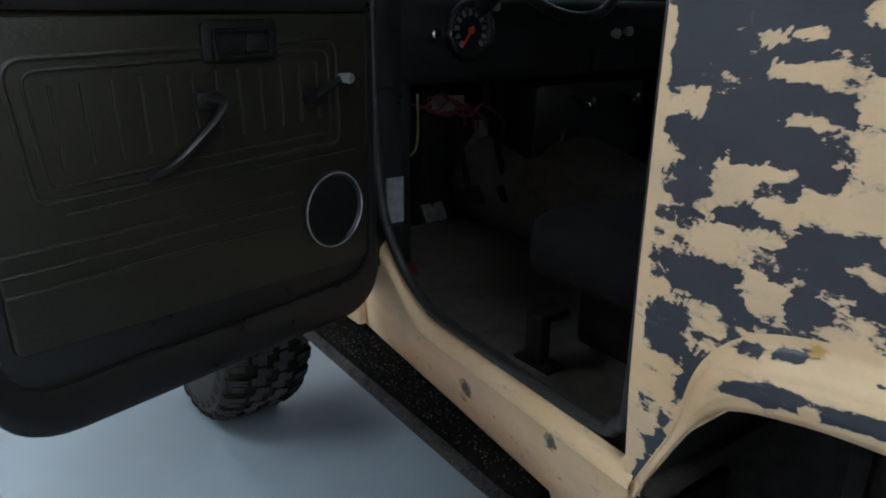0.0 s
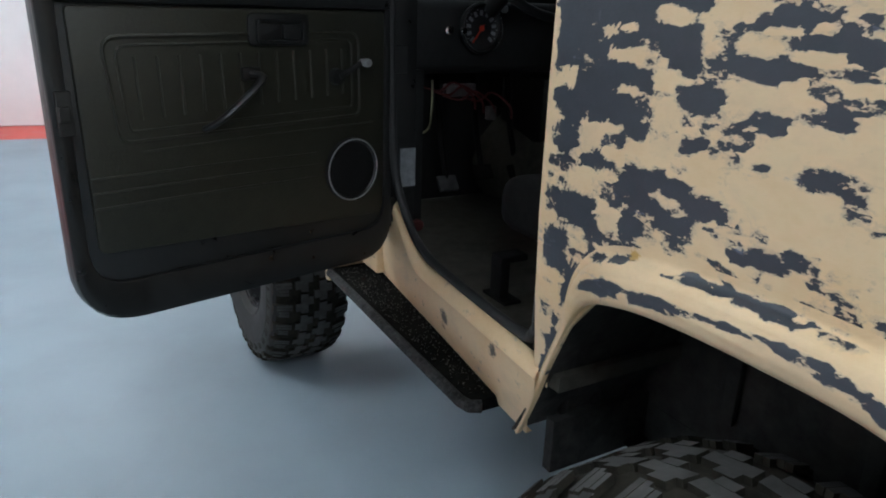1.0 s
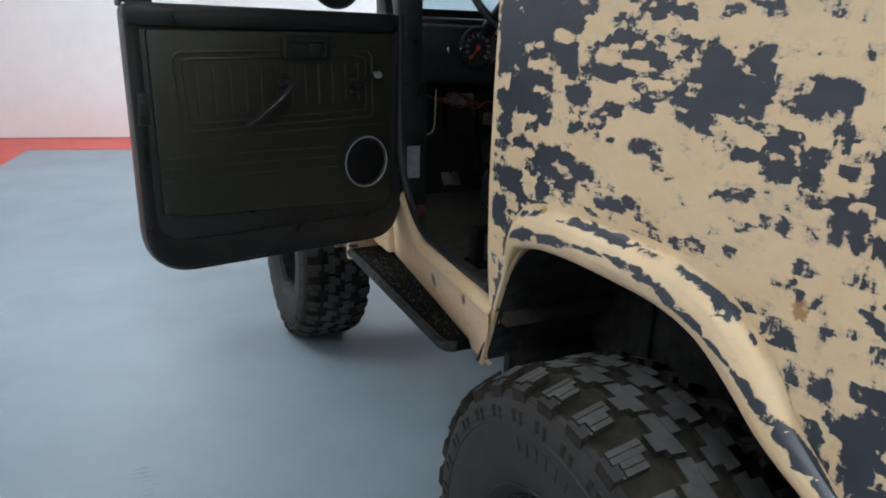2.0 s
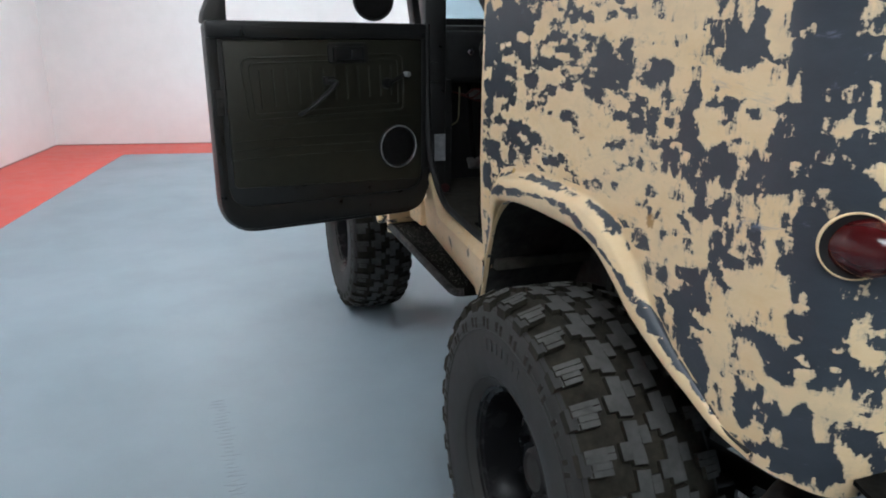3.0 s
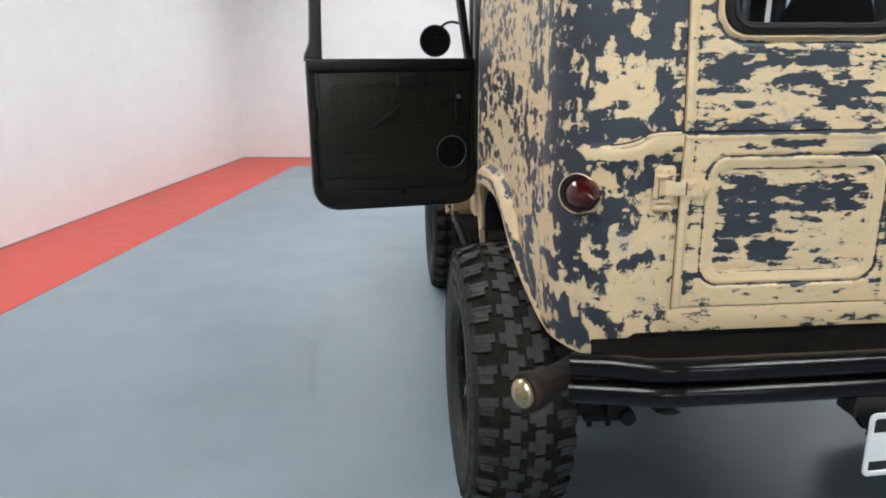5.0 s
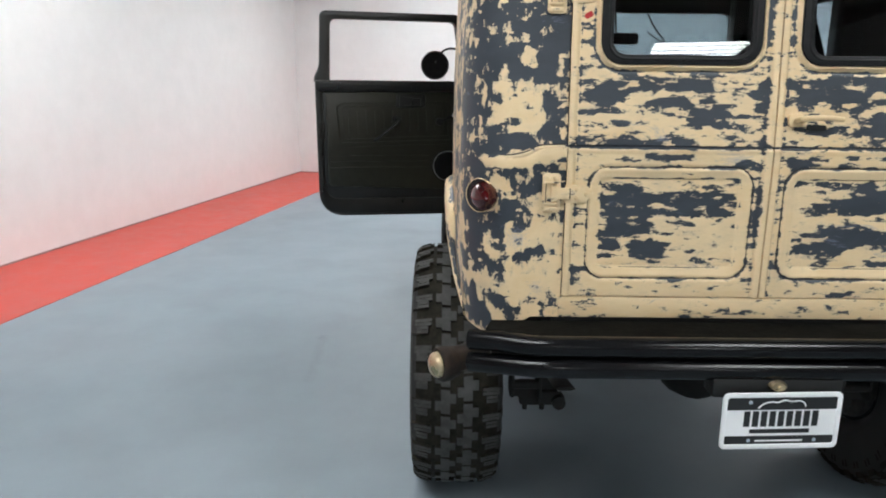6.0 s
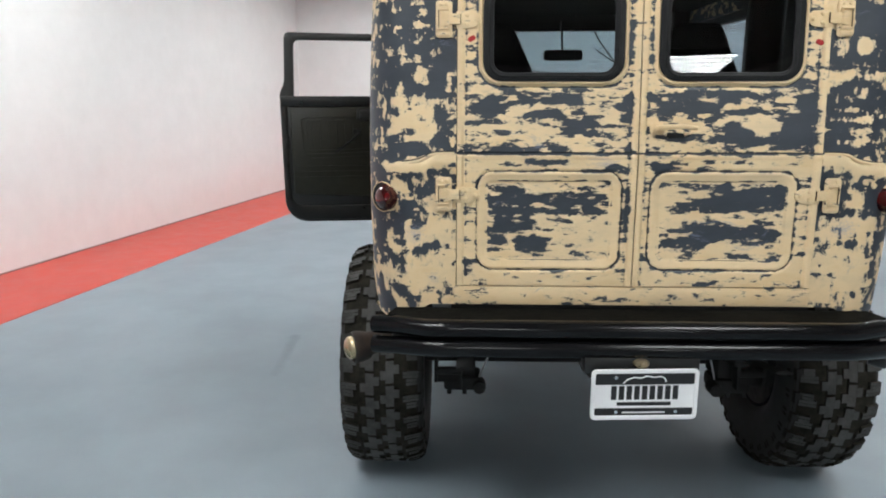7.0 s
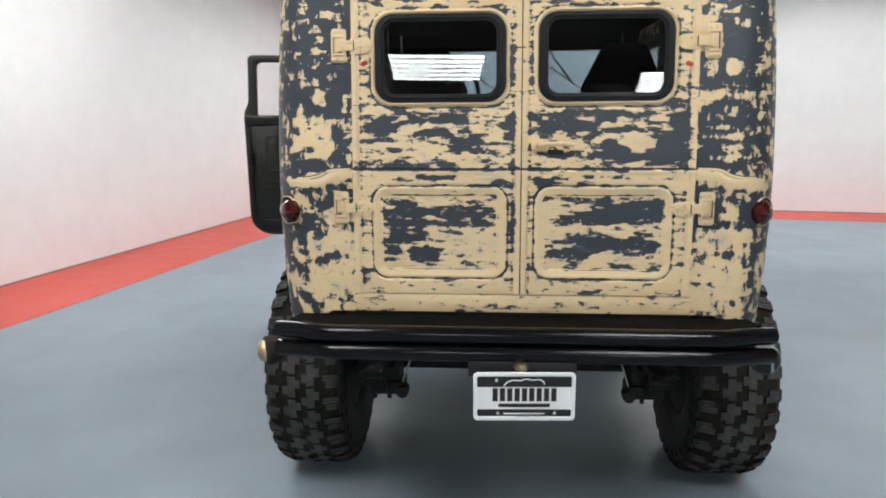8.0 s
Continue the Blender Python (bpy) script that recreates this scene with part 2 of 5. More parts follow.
def tube_light():
    m, nodes, links, bsdf = material("lit_fluorescent_tube")
    bsdf.inputs["Base Color"].default_value = (0.8, 0.8, 0.8, 1)
    bsdf.inputs["Emission Color"].default_value = (0.93, 0.97, 1.0, 1)
    bsdf.inputs["Emission Strength"].default_value = TUBE_GLOW
    return m


FLOOR = floor_paint()
GLASS_REAR = glass("rear_window_glass", (0.50, 0.52, 0.53), 0.0, 1.50)
GLASS_SIDE = glass("blue_tinted_side_glass", (0.66, 0.82, 0.92))
GLASS_FRONT = glass("blue_tinted_windscreen", (0.50, 0.66, 0.74))
LENS = lens_red()
TUBE = tube_light()


# ---- mesh helpers ----
def lump(*made):
    """One bmesh out of several."""
    whole = bmesh.new()
    for b in made:
        me = bpy.data.meshes.new("tmp")
        b.to_mesh(me)
        b.free()
        whole.from_mesh(me)
        bpy.data.meshes.remove(me)
    return whole


def box(x0, x1, y0, y1, z0, z1, bevel=0.0, seg=2):
    b = bmesh.new()
    bmesh.ops.create_cube(b, size=1)
    for v in b.verts:
        v.co = Vector(((x0 + x1) / 2 + v.co.x * (x1 - x0), (y0 + y1) / 2 + v.co.y * (y1 - y0), (z0 + z1) / 2 + v.co.z * (z1 - z0)))
    if bevel:
        bmesh.ops.bevel(b, geom=b.edges[:], offset=bevel, segments=seg, profile=0.5, affect="EDGES")
    return b


def moved(b, m):
    b.transform(m)
    return b


def lathe(profile, n=32, m=None, closed=False):
    """Turn (radius, height) points round the z axis."""
    b = bmesh.new()
    rings = []
    for r, h in profile:
        if r < 1e-6:
            rings.append([b.verts.new((0, 0, h))])
        else:
            rings.append([b.verts.new((r * math.cos(2 * math.pi * i / n), r * math.sin(2 * math.pi * i / n), h)) for i in range(n)])
    pairs = list(zip(rings, rings[1:])) + ([(rings[-1], rings[0])] if closed else [])
    for a, c in pairs:
        for i in range(n):
            j = (i + 1) % n
            if len(a) == 1 and len(c) == 1:
                continue
            if len(a) == 1:
                b.faces.new((a[0], c[i], c[j]))
            elif len(c) == 1:
                b.faces.new((a[i], a[j], c[0]))
            else:
                b.faces.new((a[i], a[j], c[j], c[i]))
    bmesh.ops.recalc_face_normals(b, faces=b.faces[:])
    if m is not None:
        b.transform(m)
    return b


def sweep(path, radius, n=10, squash=1.0, closed=False):
    """A round bar along a path of points."""
    b = bmesh.new()
    pts = [Vector(p) for p in path]
    rings = []
    up = Vector((0, 0, 1))
    count = len(pts)
    for i, p in enumerate(pts):
        if closed:
            d = pts[(i + 1) % count] - pts[i - 1]
        else:
            d = pts[min(i + 1, count - 1)] - pts[max(i - 1, 0)]
        d.normalize()
        if i and squash == 1.0:
            # carry the last ring's side along, so that the bar never twists
            side = side - d * side.dot(d)
        else:
            side = d.cross(up)
            if side.length < 0.05:
                side = d.cross(Vector((0, 1, 0)))
        side.normalize()
        top = side.cross(d).normalized()
        rr = radius[i] if isinstance(radius, (list, tuple)) else radius
        rings.append([b.verts.new(p + rr * (math.cos(2 * math.pi * k / n) * side + squash * math.sin(2 * math.pi * k / n) * top)) for k in range(n)])
    pairs = list(zip(rings, rings[1:])) + ([(rings[-1], rings[0])] if closed else [])
    for a, c in pairs:
        for k in range(n):
            b.faces.new((a[k], a[(k + 1) % n], c[(k + 1) % n], c[k]))
    if not closed:
        b.faces.new(rings[0])
        b.faces.new(rings[-1])
    bmesh.ops.recalc_face_normals(b, faces=b.faces[:])
    return b


def smooth_path(points, per=6, closed=False):
    """Catmull-Rom through the points."""
    p = [Vector(q) for q in points]
    out = []
    n = len(p)
    for i in range(n if closed else n - 1):
        if closed:
            a, b, c, d = p[i - 1], p[i], p[(i + 1) % n], p[(i + 2) % n]
        else:
            a, b, c, d = p[max(i - 1, 0)], p[i], p[i + 1], p[min(i + 2, n - 1)]
        for k in range(per):
            t = k / per
            out.append(0.5 * (2 * b + (c - a) * t + (2 * a - 5 * b + 4 * c - d) * t * t + (3 * b - a - 3 * c + d) * t ** 3))
    if not closed:
        out.append(p[-1])
    return out


def round_rect(w, h, r, n=6):
    """Corner-rounded outline, w by h, about the origin."""
    pts = []
    for cx, cy, a0 in ((w / 2 - r, h / 2 - r, 0), (-w / 2 + r, h / 2 - r, 90), (-w / 2 + r, -h / 2 + r, 180), (w / 2 - r, -h / 2 + r, 270)):
        for k in range(n + 1):
            a = radians(a0 + 90 * k / n)
            pts.append((cx + r * math.cos(a), cy + r * math.sin(a)))
    return pts


def slab(outline, depth, m=None, bevel=0.0, hole=None):
    """An outline in local x, y extruded from z = 0 to depth; with a hole of the same point count, a ring."""
    b = bmesh.new()
    if hole is None:
        lo = [b.verts.new((x, y, 0)) for x, y in outline]
        hi = [b.verts.new((x, y, depth)) for x, y in outline]
        n = len(lo)
        for i in range(n):
            b.faces.new((lo[i], lo[(i + 1) % n], hi[(i + 1) % n], hi[i]))
        b.faces.new(lo[::-1])
        b.faces.new(hi)
    else:
        rows = [[b.verts.new((x, y, z)) for x, y in o] for o, z in ((outline, 0), (outline, depth), (hole, depth), (hole, 0))]
        n = len(outline)
        for a, c in zip(rows, rows[1:] + rows[:1]):
            for i in range(n):
                b.faces.new((a[i], a[(i + 1) % n], c[(i + 1) % n], c[i]))
    bmesh.ops.recalc_face_normals(b, faces=b.faces[:])
    if bevel:
        sharp = [e for e in b.edges if len(e.link_faces) == 2 and e.calc_face_angle() > 0.9]
        bmesh.ops.bevel(b, geom=sharp, offset=bevel, segments=2, profile=0.5, affect="EDGES")
    if m is not None:
        b.transform(m)
    return b


def sheet(points, thick=0.0):
    """A grid of points (rows of columns) as a surface, with a thickness."""
    b = bmesh.new()
    rows = [[b.verts.new(p) if p is not None else None for p in row] for row in points]
    for r0, r1 in zip(rows, rows[1:]):
        for i in range(len(r0) - 1):
            q = (r0[i], r0[i + 1], r1[i + 1], r1[i])
            if all(v is not None for v in q):
                b.faces.new(q)
    lone = [v for v in b.verts if not v.link_faces]
    bmesh.ops.delete(b, geom=lone, context="VERTS")
    if thick:
        bmesh.ops.solidify(b, geom=b.faces[:], thickness=thick)
    return b


def facing(x, y, z, way):
    """A pose at a point, whose z axis looks along way and whose y axis stays as upright as it can."""
    return Matrix.Translation((x, y, z)) @ Vector(way).to_track_quat("Z", "Y").to_matrix().to_4x4()


VEHICLE_AT = Matrix.Translation((0, 1.85, 0))


def part(name, bm, mat, parent=None, label="", smooth=40, wear=None, kind=""):
    """One mesh object out of a bmesh, under a thing or a part."""
    me = bpy.data.meshes.new(name)
    bm.to_mesh(me)
    bm.free()
    for one in mat if isinstance(mat, (list, tuple)) else [mat]:
        me.materials.append(one)
    if smooth:
        me.shade_smooth()
        me.set_sharp_from_angle(angle=radians(smooth))
    if wear is not None:
        at = me.attributes.new("wear", "FLOAT", "POINT")
        at.data.foreach_set("value", [wear(v.co.x, v.co.y, v.co.z) for v in me.vertices])
    ob = new(name, me)
    if parent is not None:
        ob.parent = parent
        if parent.type == "EMPTY":
            ob.matrix_parent_inverse = VEHICLE_AT.inverted()
    return tagged(ob, label=label, kind=kind)

# ---- the hall ----
FLOOR_Z = -0.016
HALL = Matrix.Translation((-3.27, 9.9, FLOOR_Z)) @ Matrix.Rotation(radians(-10), 4, "Z")
HALL_W, HALL_L, HALL_H = 13.5, 23.0, 4.6


def structure(name, bm, mat, label, category, smooth=0):
    bm.transform(HALL)
    return tagged(part(name, bm, mat, smooth=smooth), label, category, kind="structure")


structure("floor", box(-0.2, HALL_W + 0.2, -HALL_L - 0.2, 0.2, -0.2, 0), FLOOR, "grey-blue painted epoxy garage floor with faint scuffs", "floor")
structure("floor_stripe_side", box(0, 1.05, -HALL_L, 0, 0, 0.003), STRIPE, "broad red painted stripe along the side wall", "floor stripe")
structure("floor_stripe_back", box(1.05, HALL_W - 1.05, -0.85, 0, 0, 0.003), STRIPE, "broad red painted stripe along the back wall", "floor stripe")
structure("floor_stripe_far_side", box(HALL_W - 1.05, HALL_W, -HALL_L, 0, 0, 0.003), STRIPE, "broad red painted stripe along the far side wall", "floor stripe")
structure("wall_west", box(-0.2, 0, -HALL_L - 0.2, 0.2, 0, HALL_H), WALL, "smooth white painted side wall of the garage", "wall")
structure("wall_north", box(0, HALL_W, 0, 0.2, 0, HALL_H), WALL, "smooth white painted back wall of the garage", "wall")
structure("wall_east", box(HALL_W, HALL_W + 0.2, -HALL_L - 0.2, 0.2, 0, HALL_H), WALL, "smooth white painted far side wall", "wall")
structure("wall_south", box(0, HALL_W, -HALL_L - 0.2, -HALL_L, 0, HALL_H), WALL, "smooth white painted rear wall", "wall")
structure("ceiling", box(-0.2, HALL_W + 0.2, -HALL_L - 0.2, 0.2, HALL_H, HALL_H + 0.2), CEIL, "plain dull grey garage ceiling deck", "ceiling")
structure("trim_side", box(0.0, 0.006, -HALL_L, 0, 0.003, 0.016), JOINT, "thin dark joint at the foot of the side wall", "trim")
structure("trim_back", box(0.006, HALL_W, -0.006, 0, 0.003, 0.014), JOINT, "thin dark joint at the foot of the back wall", "trim")


def floor_scuffs():
    """A faint broken trail of tyre rubber on the paint."""
    rng = random.Random(5)
    made = []
    for k in range(26):
        t = k / 25
        x, y = SCUFF_A[0] + (SCUFF_B[0] - SCUFF_A[0]) * t, SCUFF_A[1] + (SCUFF_B[1] - SCUFF_A[1]) * t
        w = rng.uniform(0.015, 0.035)
        made.append(slab([(w * math.cos(a) * rng.uniform(0.8, 1.2), 0.005 * math.sin(a)) for a in [radians(30 * i) for i in range(12)]], 0.0006, Matrix.Translation((x + rng.uniform(-0.008, 0.008), y, FLOOR_Z + 0.0002)) @ Matrix.Rotation(rng.uniform(-0.2, 0.2), 4, "Z")))
    return lump(*made)


SCUFF_A, SCUFF_B = (-1.555, 2.10), (-1.518, 1.45)
tagged(part("floor_scuffs", floor_scuffs(), plain("faint_rubber_marks", (0.19, 0.23, 0.26), (0.25, 0.30, 0.34), 0.5, 0, 30, 0.0), smooth=0), "faint broken tyre rubber marks on the grey floor", "floor mark", kind="stuff")


def lamp_fixture():
    root = new("ceiling_light")
    tagged(root, "grey six-tube fluorescent bank, lit; two are mirrored, the others added unseen for light", "ceiling light", "hall lights")
    tray = lump(box(-0.63, 0.63, -0.75, 0.75, 0.03, 0.07, 0.008), *[box(-0.62, 0.62, y - 0.004, y + 0.004, -0.015, 0.03) for y in (-0.74, -0.49, -0.245, 0, 0.245, 0.49, 0.74)])
    body = part("housing", tray, HOUSING)
    body.parent = root
    for i in range(6):
        y = -0.6125 + 0.245 * i
        tube = part("tube", box(-0.59, 0.59, y - 0.052, y + 0.052, -0.012, 0.012, 0.006, 1), TUBE, smooth=0)
        tube.parent = root
    for x in (-0.5, 0.5):
        wire = part("hanger", sweep([(x, 0, 0.07), (x, 0, HALL_H - 3.256)], 0.003, 5), CHASSIS)
        wire.parent = root
    return root


first = lamp_fixture()
# Last two mirror in the rear windows; the others are unseen, added for light.
spots = [(2.22, -2.4), (5.27, -2.4), (8.32, -2.4), (11.4, -2.4), (1.6, -6.6), (5.27, -7.4), (3.4, -10.9), (6.5, -10.9), (5.31, -16.22), (8.80, -16.6)]
for i, (x, y) in enumerate(spots):
    at = HALL @ Matrix.Translation((x, y, 3.256)) @ Matrix.Rotation(radians(17.0 if y < -16.4 else 5.0 if y < -15 else 0), 4, "Z")
    if i == 0:
        first.matrix_basis = at
    else:
        copy_thing(first, at)

# ---- the vehicle ----
vehicle = new("off_road_vehicle")
vehicle.matrix_basis = VEHICLE_AT
tagged(vehicle, "boxy vintage off-road wagon in sanded tan paint, driver's door open", "car")

ARCH = [(1.224, 0.632), (1.168, 0.735), (1.122, 0.835), (1.075, 0.925), (1.02, 0.990), (0.94, 1.018), (0.84, 1.030), (0.72, 1.033), (0.60, 1.030),
        (0.52, 1.010), (0.455, 0.965), (0.40, 0.915), (0.33, 0.872), (0.26, 0.835), (0.19, 0.795), (0.12, 0.783)]
WIDTH = [(0.6, 0.775), (0.80, 0.798), (0.95, 0.810), (1.10, 0.815), (1.30, 0.815), (1.50, 0.812), (1.65, 0.806), (1.80, 0.798), (1.98, 0.785)]


def along(table, t):
    for (a, va), (b, vb) in zip(table, table[1:]):
        if (a <= t <= b) or (a >= t >= b):
            return va + (vb - va) * (t - a) / (b - a)
    return table[0][1] if abs(t - table[0][0]) < abs(t - table[-1][0]) else table[-1][1]


def lean(z):
    """How far the rear face leans forward at a height."""
    return max(0.0, z - 1.26) * 0.085


def blob(u, v, cu, cv, su, sv):
    return math.exp(-((u - cu) / su) ** 2 - ((v - cv) / sv) ** 2)


def step01(a, b, t):
    t = min(1, max(0, (t - a) / (b - a)))
    return t * t * (3 - 2 * t)


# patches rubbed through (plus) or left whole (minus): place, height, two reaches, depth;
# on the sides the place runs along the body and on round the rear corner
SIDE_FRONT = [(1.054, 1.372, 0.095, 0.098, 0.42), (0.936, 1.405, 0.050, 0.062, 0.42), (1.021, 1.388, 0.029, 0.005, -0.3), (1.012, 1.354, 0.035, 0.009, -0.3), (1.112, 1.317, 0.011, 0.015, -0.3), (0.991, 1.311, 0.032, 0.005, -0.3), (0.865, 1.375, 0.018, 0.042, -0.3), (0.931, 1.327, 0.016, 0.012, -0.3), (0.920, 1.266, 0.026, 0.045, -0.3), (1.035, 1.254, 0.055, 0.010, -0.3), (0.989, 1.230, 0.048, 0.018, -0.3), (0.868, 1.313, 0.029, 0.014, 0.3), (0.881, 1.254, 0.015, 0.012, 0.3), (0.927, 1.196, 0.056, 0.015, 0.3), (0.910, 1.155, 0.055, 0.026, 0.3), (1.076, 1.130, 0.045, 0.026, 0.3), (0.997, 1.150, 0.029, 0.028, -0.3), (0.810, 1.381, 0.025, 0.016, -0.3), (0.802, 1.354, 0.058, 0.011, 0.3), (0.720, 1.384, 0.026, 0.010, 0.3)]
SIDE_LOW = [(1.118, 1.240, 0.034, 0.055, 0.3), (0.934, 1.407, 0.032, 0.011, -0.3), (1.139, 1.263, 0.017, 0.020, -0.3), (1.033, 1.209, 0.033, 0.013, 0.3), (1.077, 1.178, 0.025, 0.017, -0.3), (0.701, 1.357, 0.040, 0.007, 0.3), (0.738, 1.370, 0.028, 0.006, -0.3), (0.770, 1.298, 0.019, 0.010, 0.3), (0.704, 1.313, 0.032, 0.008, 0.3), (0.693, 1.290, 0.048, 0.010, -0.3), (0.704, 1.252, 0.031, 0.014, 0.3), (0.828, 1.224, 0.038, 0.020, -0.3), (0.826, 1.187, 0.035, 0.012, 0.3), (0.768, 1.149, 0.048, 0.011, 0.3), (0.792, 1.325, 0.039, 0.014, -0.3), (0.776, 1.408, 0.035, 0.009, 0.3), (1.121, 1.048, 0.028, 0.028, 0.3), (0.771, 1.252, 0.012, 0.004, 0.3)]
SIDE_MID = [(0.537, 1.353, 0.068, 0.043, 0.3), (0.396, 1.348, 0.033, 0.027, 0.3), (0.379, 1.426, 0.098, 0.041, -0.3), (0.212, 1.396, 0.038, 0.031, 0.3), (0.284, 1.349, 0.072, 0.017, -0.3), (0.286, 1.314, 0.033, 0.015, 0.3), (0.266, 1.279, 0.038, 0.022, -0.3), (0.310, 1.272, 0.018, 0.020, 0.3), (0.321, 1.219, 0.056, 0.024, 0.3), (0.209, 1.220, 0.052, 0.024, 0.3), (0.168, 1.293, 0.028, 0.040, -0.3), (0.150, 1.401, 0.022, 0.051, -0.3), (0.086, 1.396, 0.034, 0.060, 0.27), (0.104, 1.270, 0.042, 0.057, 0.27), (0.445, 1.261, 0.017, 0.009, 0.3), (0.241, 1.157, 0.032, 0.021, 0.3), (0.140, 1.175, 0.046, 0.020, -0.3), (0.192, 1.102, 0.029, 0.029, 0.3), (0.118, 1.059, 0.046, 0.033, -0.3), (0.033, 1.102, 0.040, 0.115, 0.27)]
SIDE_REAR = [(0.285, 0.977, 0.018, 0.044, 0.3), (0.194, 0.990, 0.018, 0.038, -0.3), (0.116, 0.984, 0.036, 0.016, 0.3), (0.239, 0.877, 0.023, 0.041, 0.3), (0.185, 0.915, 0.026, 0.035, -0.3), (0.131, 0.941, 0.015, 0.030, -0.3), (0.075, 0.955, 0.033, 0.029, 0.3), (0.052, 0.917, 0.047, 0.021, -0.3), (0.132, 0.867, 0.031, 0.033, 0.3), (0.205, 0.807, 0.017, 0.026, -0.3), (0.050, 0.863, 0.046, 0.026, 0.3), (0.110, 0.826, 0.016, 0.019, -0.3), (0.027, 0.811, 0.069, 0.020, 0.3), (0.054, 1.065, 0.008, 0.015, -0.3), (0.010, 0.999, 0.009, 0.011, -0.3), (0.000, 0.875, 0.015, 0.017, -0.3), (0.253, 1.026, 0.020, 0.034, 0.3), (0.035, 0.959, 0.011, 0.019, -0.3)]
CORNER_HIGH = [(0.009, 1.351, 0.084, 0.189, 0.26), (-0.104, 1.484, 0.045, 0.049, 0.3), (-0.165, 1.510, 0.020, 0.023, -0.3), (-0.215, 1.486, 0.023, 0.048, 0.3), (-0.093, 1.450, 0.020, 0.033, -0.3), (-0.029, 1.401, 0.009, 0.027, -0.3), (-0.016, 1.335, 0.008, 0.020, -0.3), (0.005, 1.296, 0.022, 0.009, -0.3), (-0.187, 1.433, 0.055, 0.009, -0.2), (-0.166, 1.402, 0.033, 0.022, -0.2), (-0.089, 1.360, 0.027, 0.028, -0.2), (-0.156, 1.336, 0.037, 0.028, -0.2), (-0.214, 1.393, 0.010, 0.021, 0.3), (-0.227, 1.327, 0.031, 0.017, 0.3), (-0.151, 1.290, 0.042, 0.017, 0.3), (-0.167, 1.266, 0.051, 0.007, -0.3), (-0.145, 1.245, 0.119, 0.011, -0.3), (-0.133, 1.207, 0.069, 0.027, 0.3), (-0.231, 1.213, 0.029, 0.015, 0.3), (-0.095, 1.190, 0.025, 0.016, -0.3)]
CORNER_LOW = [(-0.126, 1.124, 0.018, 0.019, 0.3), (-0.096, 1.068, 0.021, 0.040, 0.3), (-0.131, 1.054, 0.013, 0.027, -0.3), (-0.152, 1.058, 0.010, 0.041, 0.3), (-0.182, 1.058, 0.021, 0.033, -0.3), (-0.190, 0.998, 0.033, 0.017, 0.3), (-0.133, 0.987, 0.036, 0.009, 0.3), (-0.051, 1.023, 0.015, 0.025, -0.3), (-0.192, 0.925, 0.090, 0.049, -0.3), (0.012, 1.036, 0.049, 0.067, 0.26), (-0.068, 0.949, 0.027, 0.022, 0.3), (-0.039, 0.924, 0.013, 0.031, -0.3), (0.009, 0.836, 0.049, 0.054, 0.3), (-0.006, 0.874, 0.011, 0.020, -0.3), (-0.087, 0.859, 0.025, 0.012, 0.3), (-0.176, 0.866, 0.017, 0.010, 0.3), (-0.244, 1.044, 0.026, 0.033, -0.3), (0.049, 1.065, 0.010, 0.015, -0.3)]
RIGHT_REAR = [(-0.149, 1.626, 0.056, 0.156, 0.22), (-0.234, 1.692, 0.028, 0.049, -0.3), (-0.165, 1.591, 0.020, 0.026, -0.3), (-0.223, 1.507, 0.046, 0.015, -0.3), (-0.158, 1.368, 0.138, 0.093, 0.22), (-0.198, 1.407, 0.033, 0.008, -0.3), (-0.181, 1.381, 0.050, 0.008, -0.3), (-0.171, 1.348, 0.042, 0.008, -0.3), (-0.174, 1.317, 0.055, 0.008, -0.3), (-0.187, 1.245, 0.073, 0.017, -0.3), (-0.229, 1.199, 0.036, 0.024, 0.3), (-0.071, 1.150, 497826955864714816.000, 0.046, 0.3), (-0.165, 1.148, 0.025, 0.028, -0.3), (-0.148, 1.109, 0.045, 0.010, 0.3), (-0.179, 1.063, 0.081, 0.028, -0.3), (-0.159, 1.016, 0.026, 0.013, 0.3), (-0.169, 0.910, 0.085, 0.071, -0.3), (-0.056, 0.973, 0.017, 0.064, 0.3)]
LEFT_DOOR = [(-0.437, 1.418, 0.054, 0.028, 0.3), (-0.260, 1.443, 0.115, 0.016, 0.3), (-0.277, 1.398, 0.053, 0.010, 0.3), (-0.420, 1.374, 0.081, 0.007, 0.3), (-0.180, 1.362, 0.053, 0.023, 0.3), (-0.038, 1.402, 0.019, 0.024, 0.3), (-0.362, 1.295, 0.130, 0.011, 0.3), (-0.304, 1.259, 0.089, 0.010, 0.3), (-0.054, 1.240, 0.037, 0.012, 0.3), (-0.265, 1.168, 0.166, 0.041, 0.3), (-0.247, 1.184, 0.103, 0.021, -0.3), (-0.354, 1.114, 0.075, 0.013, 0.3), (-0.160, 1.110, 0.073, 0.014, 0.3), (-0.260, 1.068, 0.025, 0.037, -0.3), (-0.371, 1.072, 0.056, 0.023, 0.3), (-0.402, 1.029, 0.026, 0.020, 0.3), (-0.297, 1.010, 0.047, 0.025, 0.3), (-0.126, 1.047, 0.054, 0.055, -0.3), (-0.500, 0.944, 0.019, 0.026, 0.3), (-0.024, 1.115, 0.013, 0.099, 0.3)]
